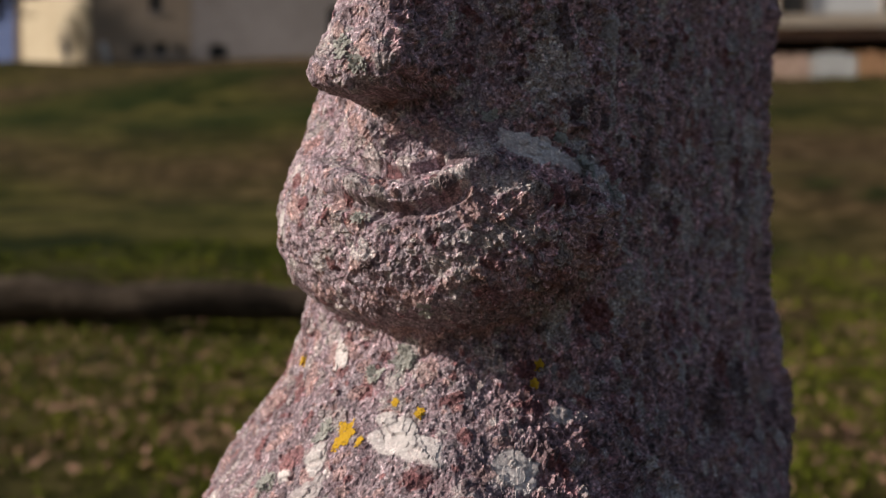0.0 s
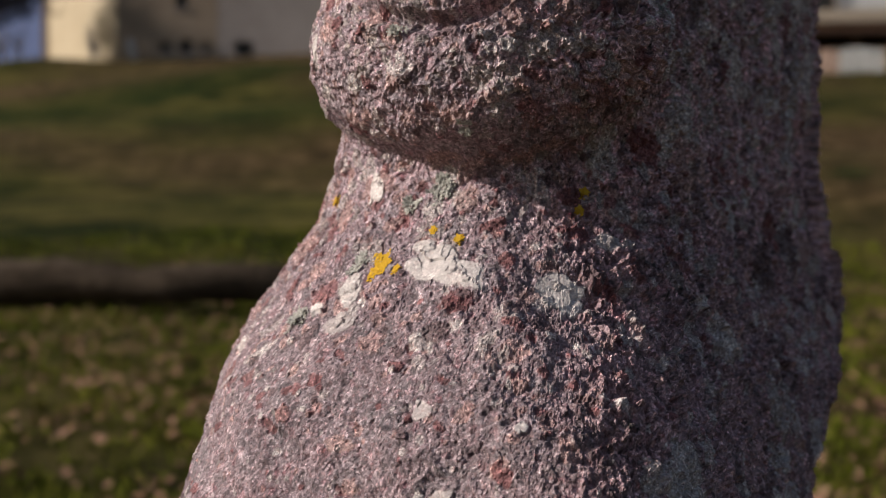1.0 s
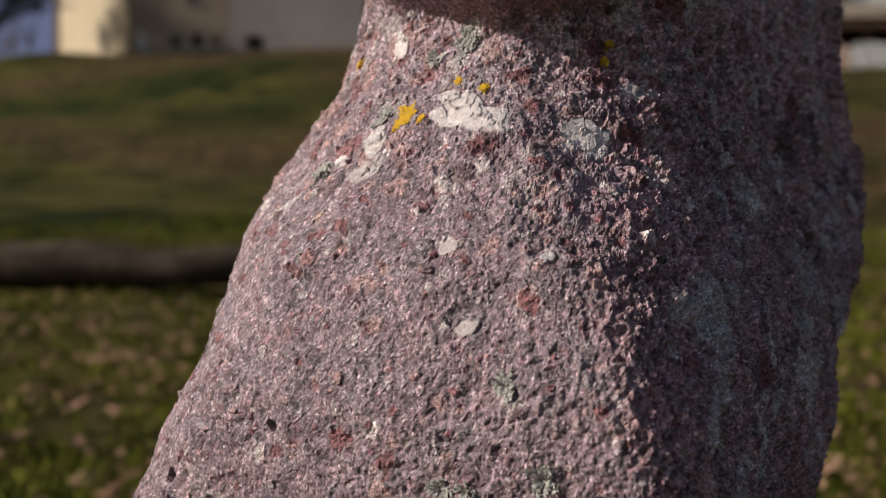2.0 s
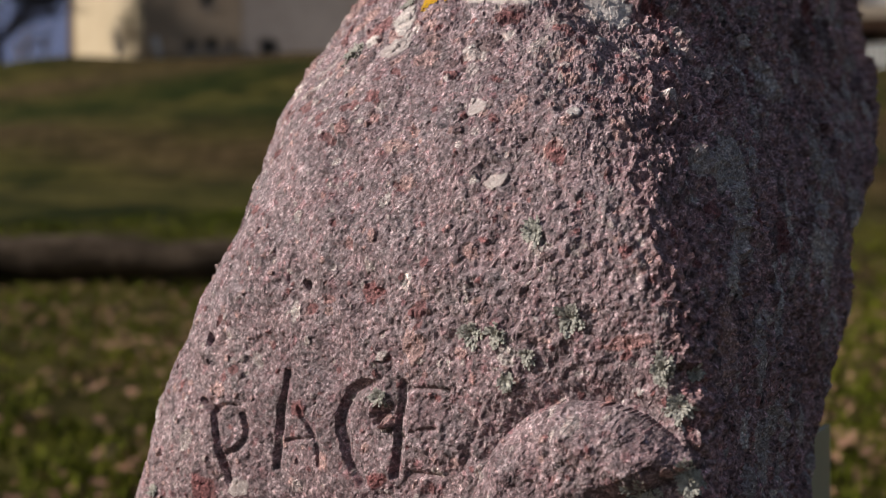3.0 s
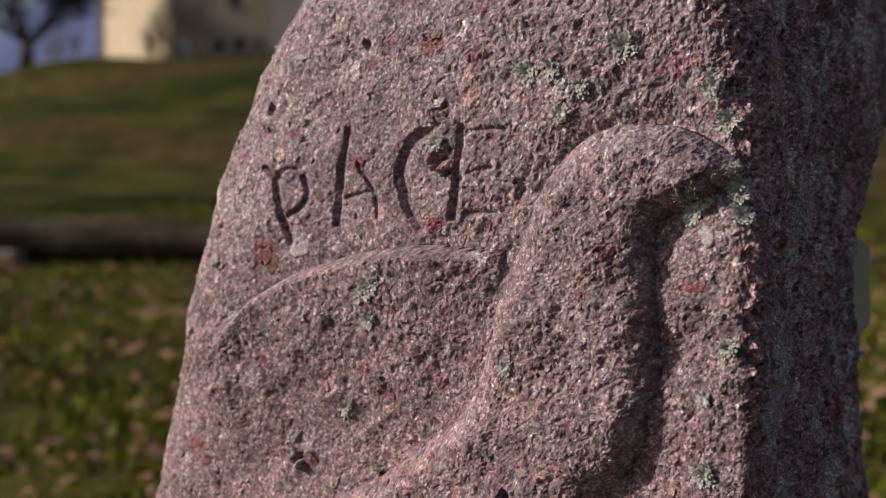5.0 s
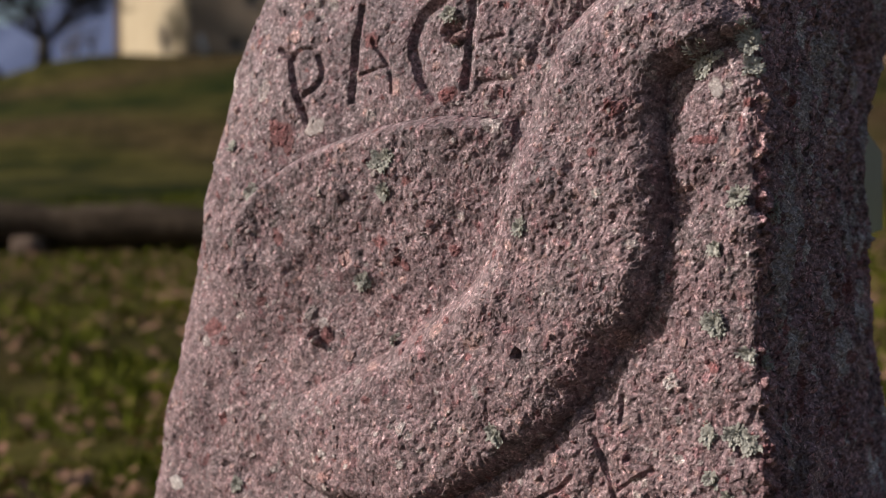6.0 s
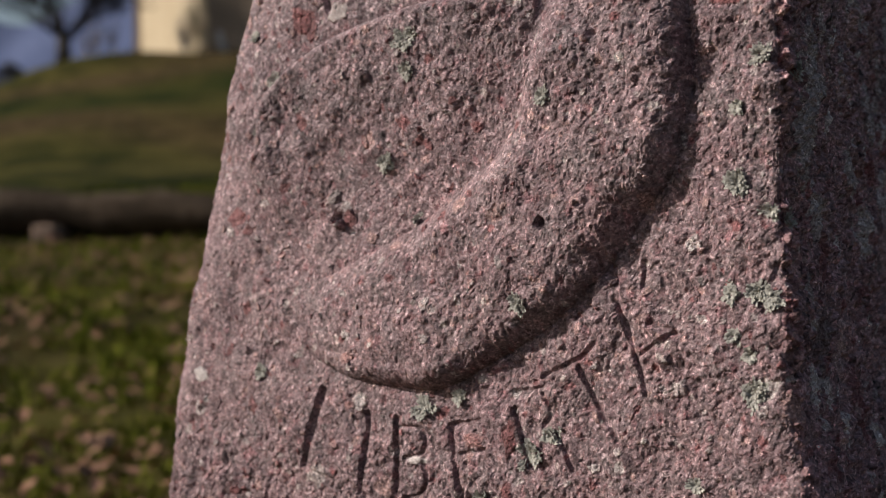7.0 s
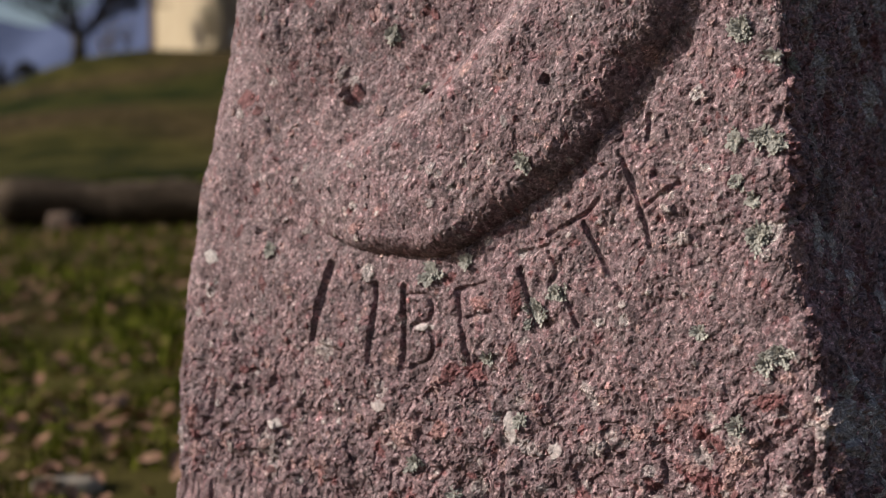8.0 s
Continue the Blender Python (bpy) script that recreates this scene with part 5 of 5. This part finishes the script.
# ---- grass and leaves ----
def scatter(n, rng, reach):
    """Random places on the meadow, thinning out away from the stone."""
    r, a = reach * rng.random(n) ** 0.8, rng.uniform(0, 6.283, n)
    x, y = r * np.cos(a) * 0.8, 3.6 + r * np.sin(a)
    clear = np.hypot(x, (y - 0.8) * 0.9) > 0.62
    return x[clear], y[clear]


def build_grass():
    rng = np.random.default_rng(11)
    x, y = scatter(170000, rng, 9.5)
    keep = noise3(x, y, y * 0, 0.45, 21) + 0.6 * noise3(x, y, y * 0, 0.13, 22) > -0.25
    x, y = x[keep], y[keep]
    n = len(x)
    z = ground_height(x, y)
    a, hgt, wd = rng.uniform(0, 6.283, n), rng.uniform(0.02, 0.06, n), rng.uniform(0.003, 0.006, n) * (1 + y * 0.12)
    lean = rng.uniform(0.01, 0.04, n)
    dx, dy = np.cos(a), np.sin(a)
    p = np.stack([np.stack([x - dy * wd, y + dx * wd, z - 0.005], -1), np.stack([x + dy * wd, y - dx * wd, z - 0.005], -1), np.stack([x + dx * lean, y + dy * lean, z + hgt], -1)], 1)
    me = bpy.data.meshes.new("grass")
    me.from_pydata(p.reshape(-1, 3).tolist(), [], np.arange(n * 3).reshape(-1, 3).tolist())
    me.materials.append(GRASS)
    tagged(new("grass", me), "short green grass tufts and moss in the meadow", "grass", kind="stuff")


def build_leaves():
    rng = np.random.default_rng(12)
    x, y = scatter(25000, rng, 8.0)
    n = len(x)
    keep = noise3(x, y, y * 0, 0.7, 31) + 0.5 * rng.random(n) > -0.15
    x, y = x[keep], y[keep]
    verts, faces = [], []
    for px, py in zip(x, y):
        s = rng.uniform(0.013, 0.030)
        q = Euler((rng.uniform(-0.6, 0.6), rng.uniform(-0.6, 0.6), rng.uniform(0, 6.283))).to_matrix()
        c = Vector((px, py, gh(px, py) + 0.018 + 0.2 * s))
        shape = ((-1, 0, 0.1), (-0.35, -0.55, 0.22), (0.35, -0.5, 0.2), (1, 0, 0.05), (0.35, 0.5, 0.24), (-0.35, 0.55, 0.2))
        k = len(verts)
        verts += [tuple(c + q @ Vector(v) * s) for v in shape]
        faces += [(k, k + 1, k + 2, k + 3), (k, k + 3, k + 4, k + 5)]
    me = bpy.data.meshes.new("fallen_leaves")
    me.from_pydata(verts, [], faces)
    me.materials.append(LEAF)
    tagged(new("fallen_leaves", me), "curled dry brown leaves strewn over the grass", "leaves", kind="stuff")


def flat_stone(x, y, r, seed, label):
    """A low worn stone with an uneven outline lying in the grass."""
    rng = random.Random(seed)
    bm = bmesh.new()
    bmesh.ops.create_icosphere(bm, subdivisions=3, radius=1.0)
    for v in bm.verts:
        k = 1 + 0.12 * math.sin(3 * math.atan2(v.co.y, v.co.x) + seed) + rng.uniform(-0.03, 0.03)
        v.co = Vector((v.co.x * r * k, v.co.y * r * 0.8 * k, max(min(v.co.z, 0.55), -0.4) * r * 0.55))
    ob = part("flat_stone", bm, mottled("pale_field_stone", [(0.3, (0.14, 0.115, 0.09)), (0.7, (0.31, 0.265, 0.22))], 18, 0.9, 3))
    ob.location = (x, y, gh(x, y) + 0.02 * r)
    tagged(ob, label, "stone")


flat_stone(-0.97, 2.09, 0.064, 4, "pale flat stone half sunk in the grass")
build_grass()
build_leaves()
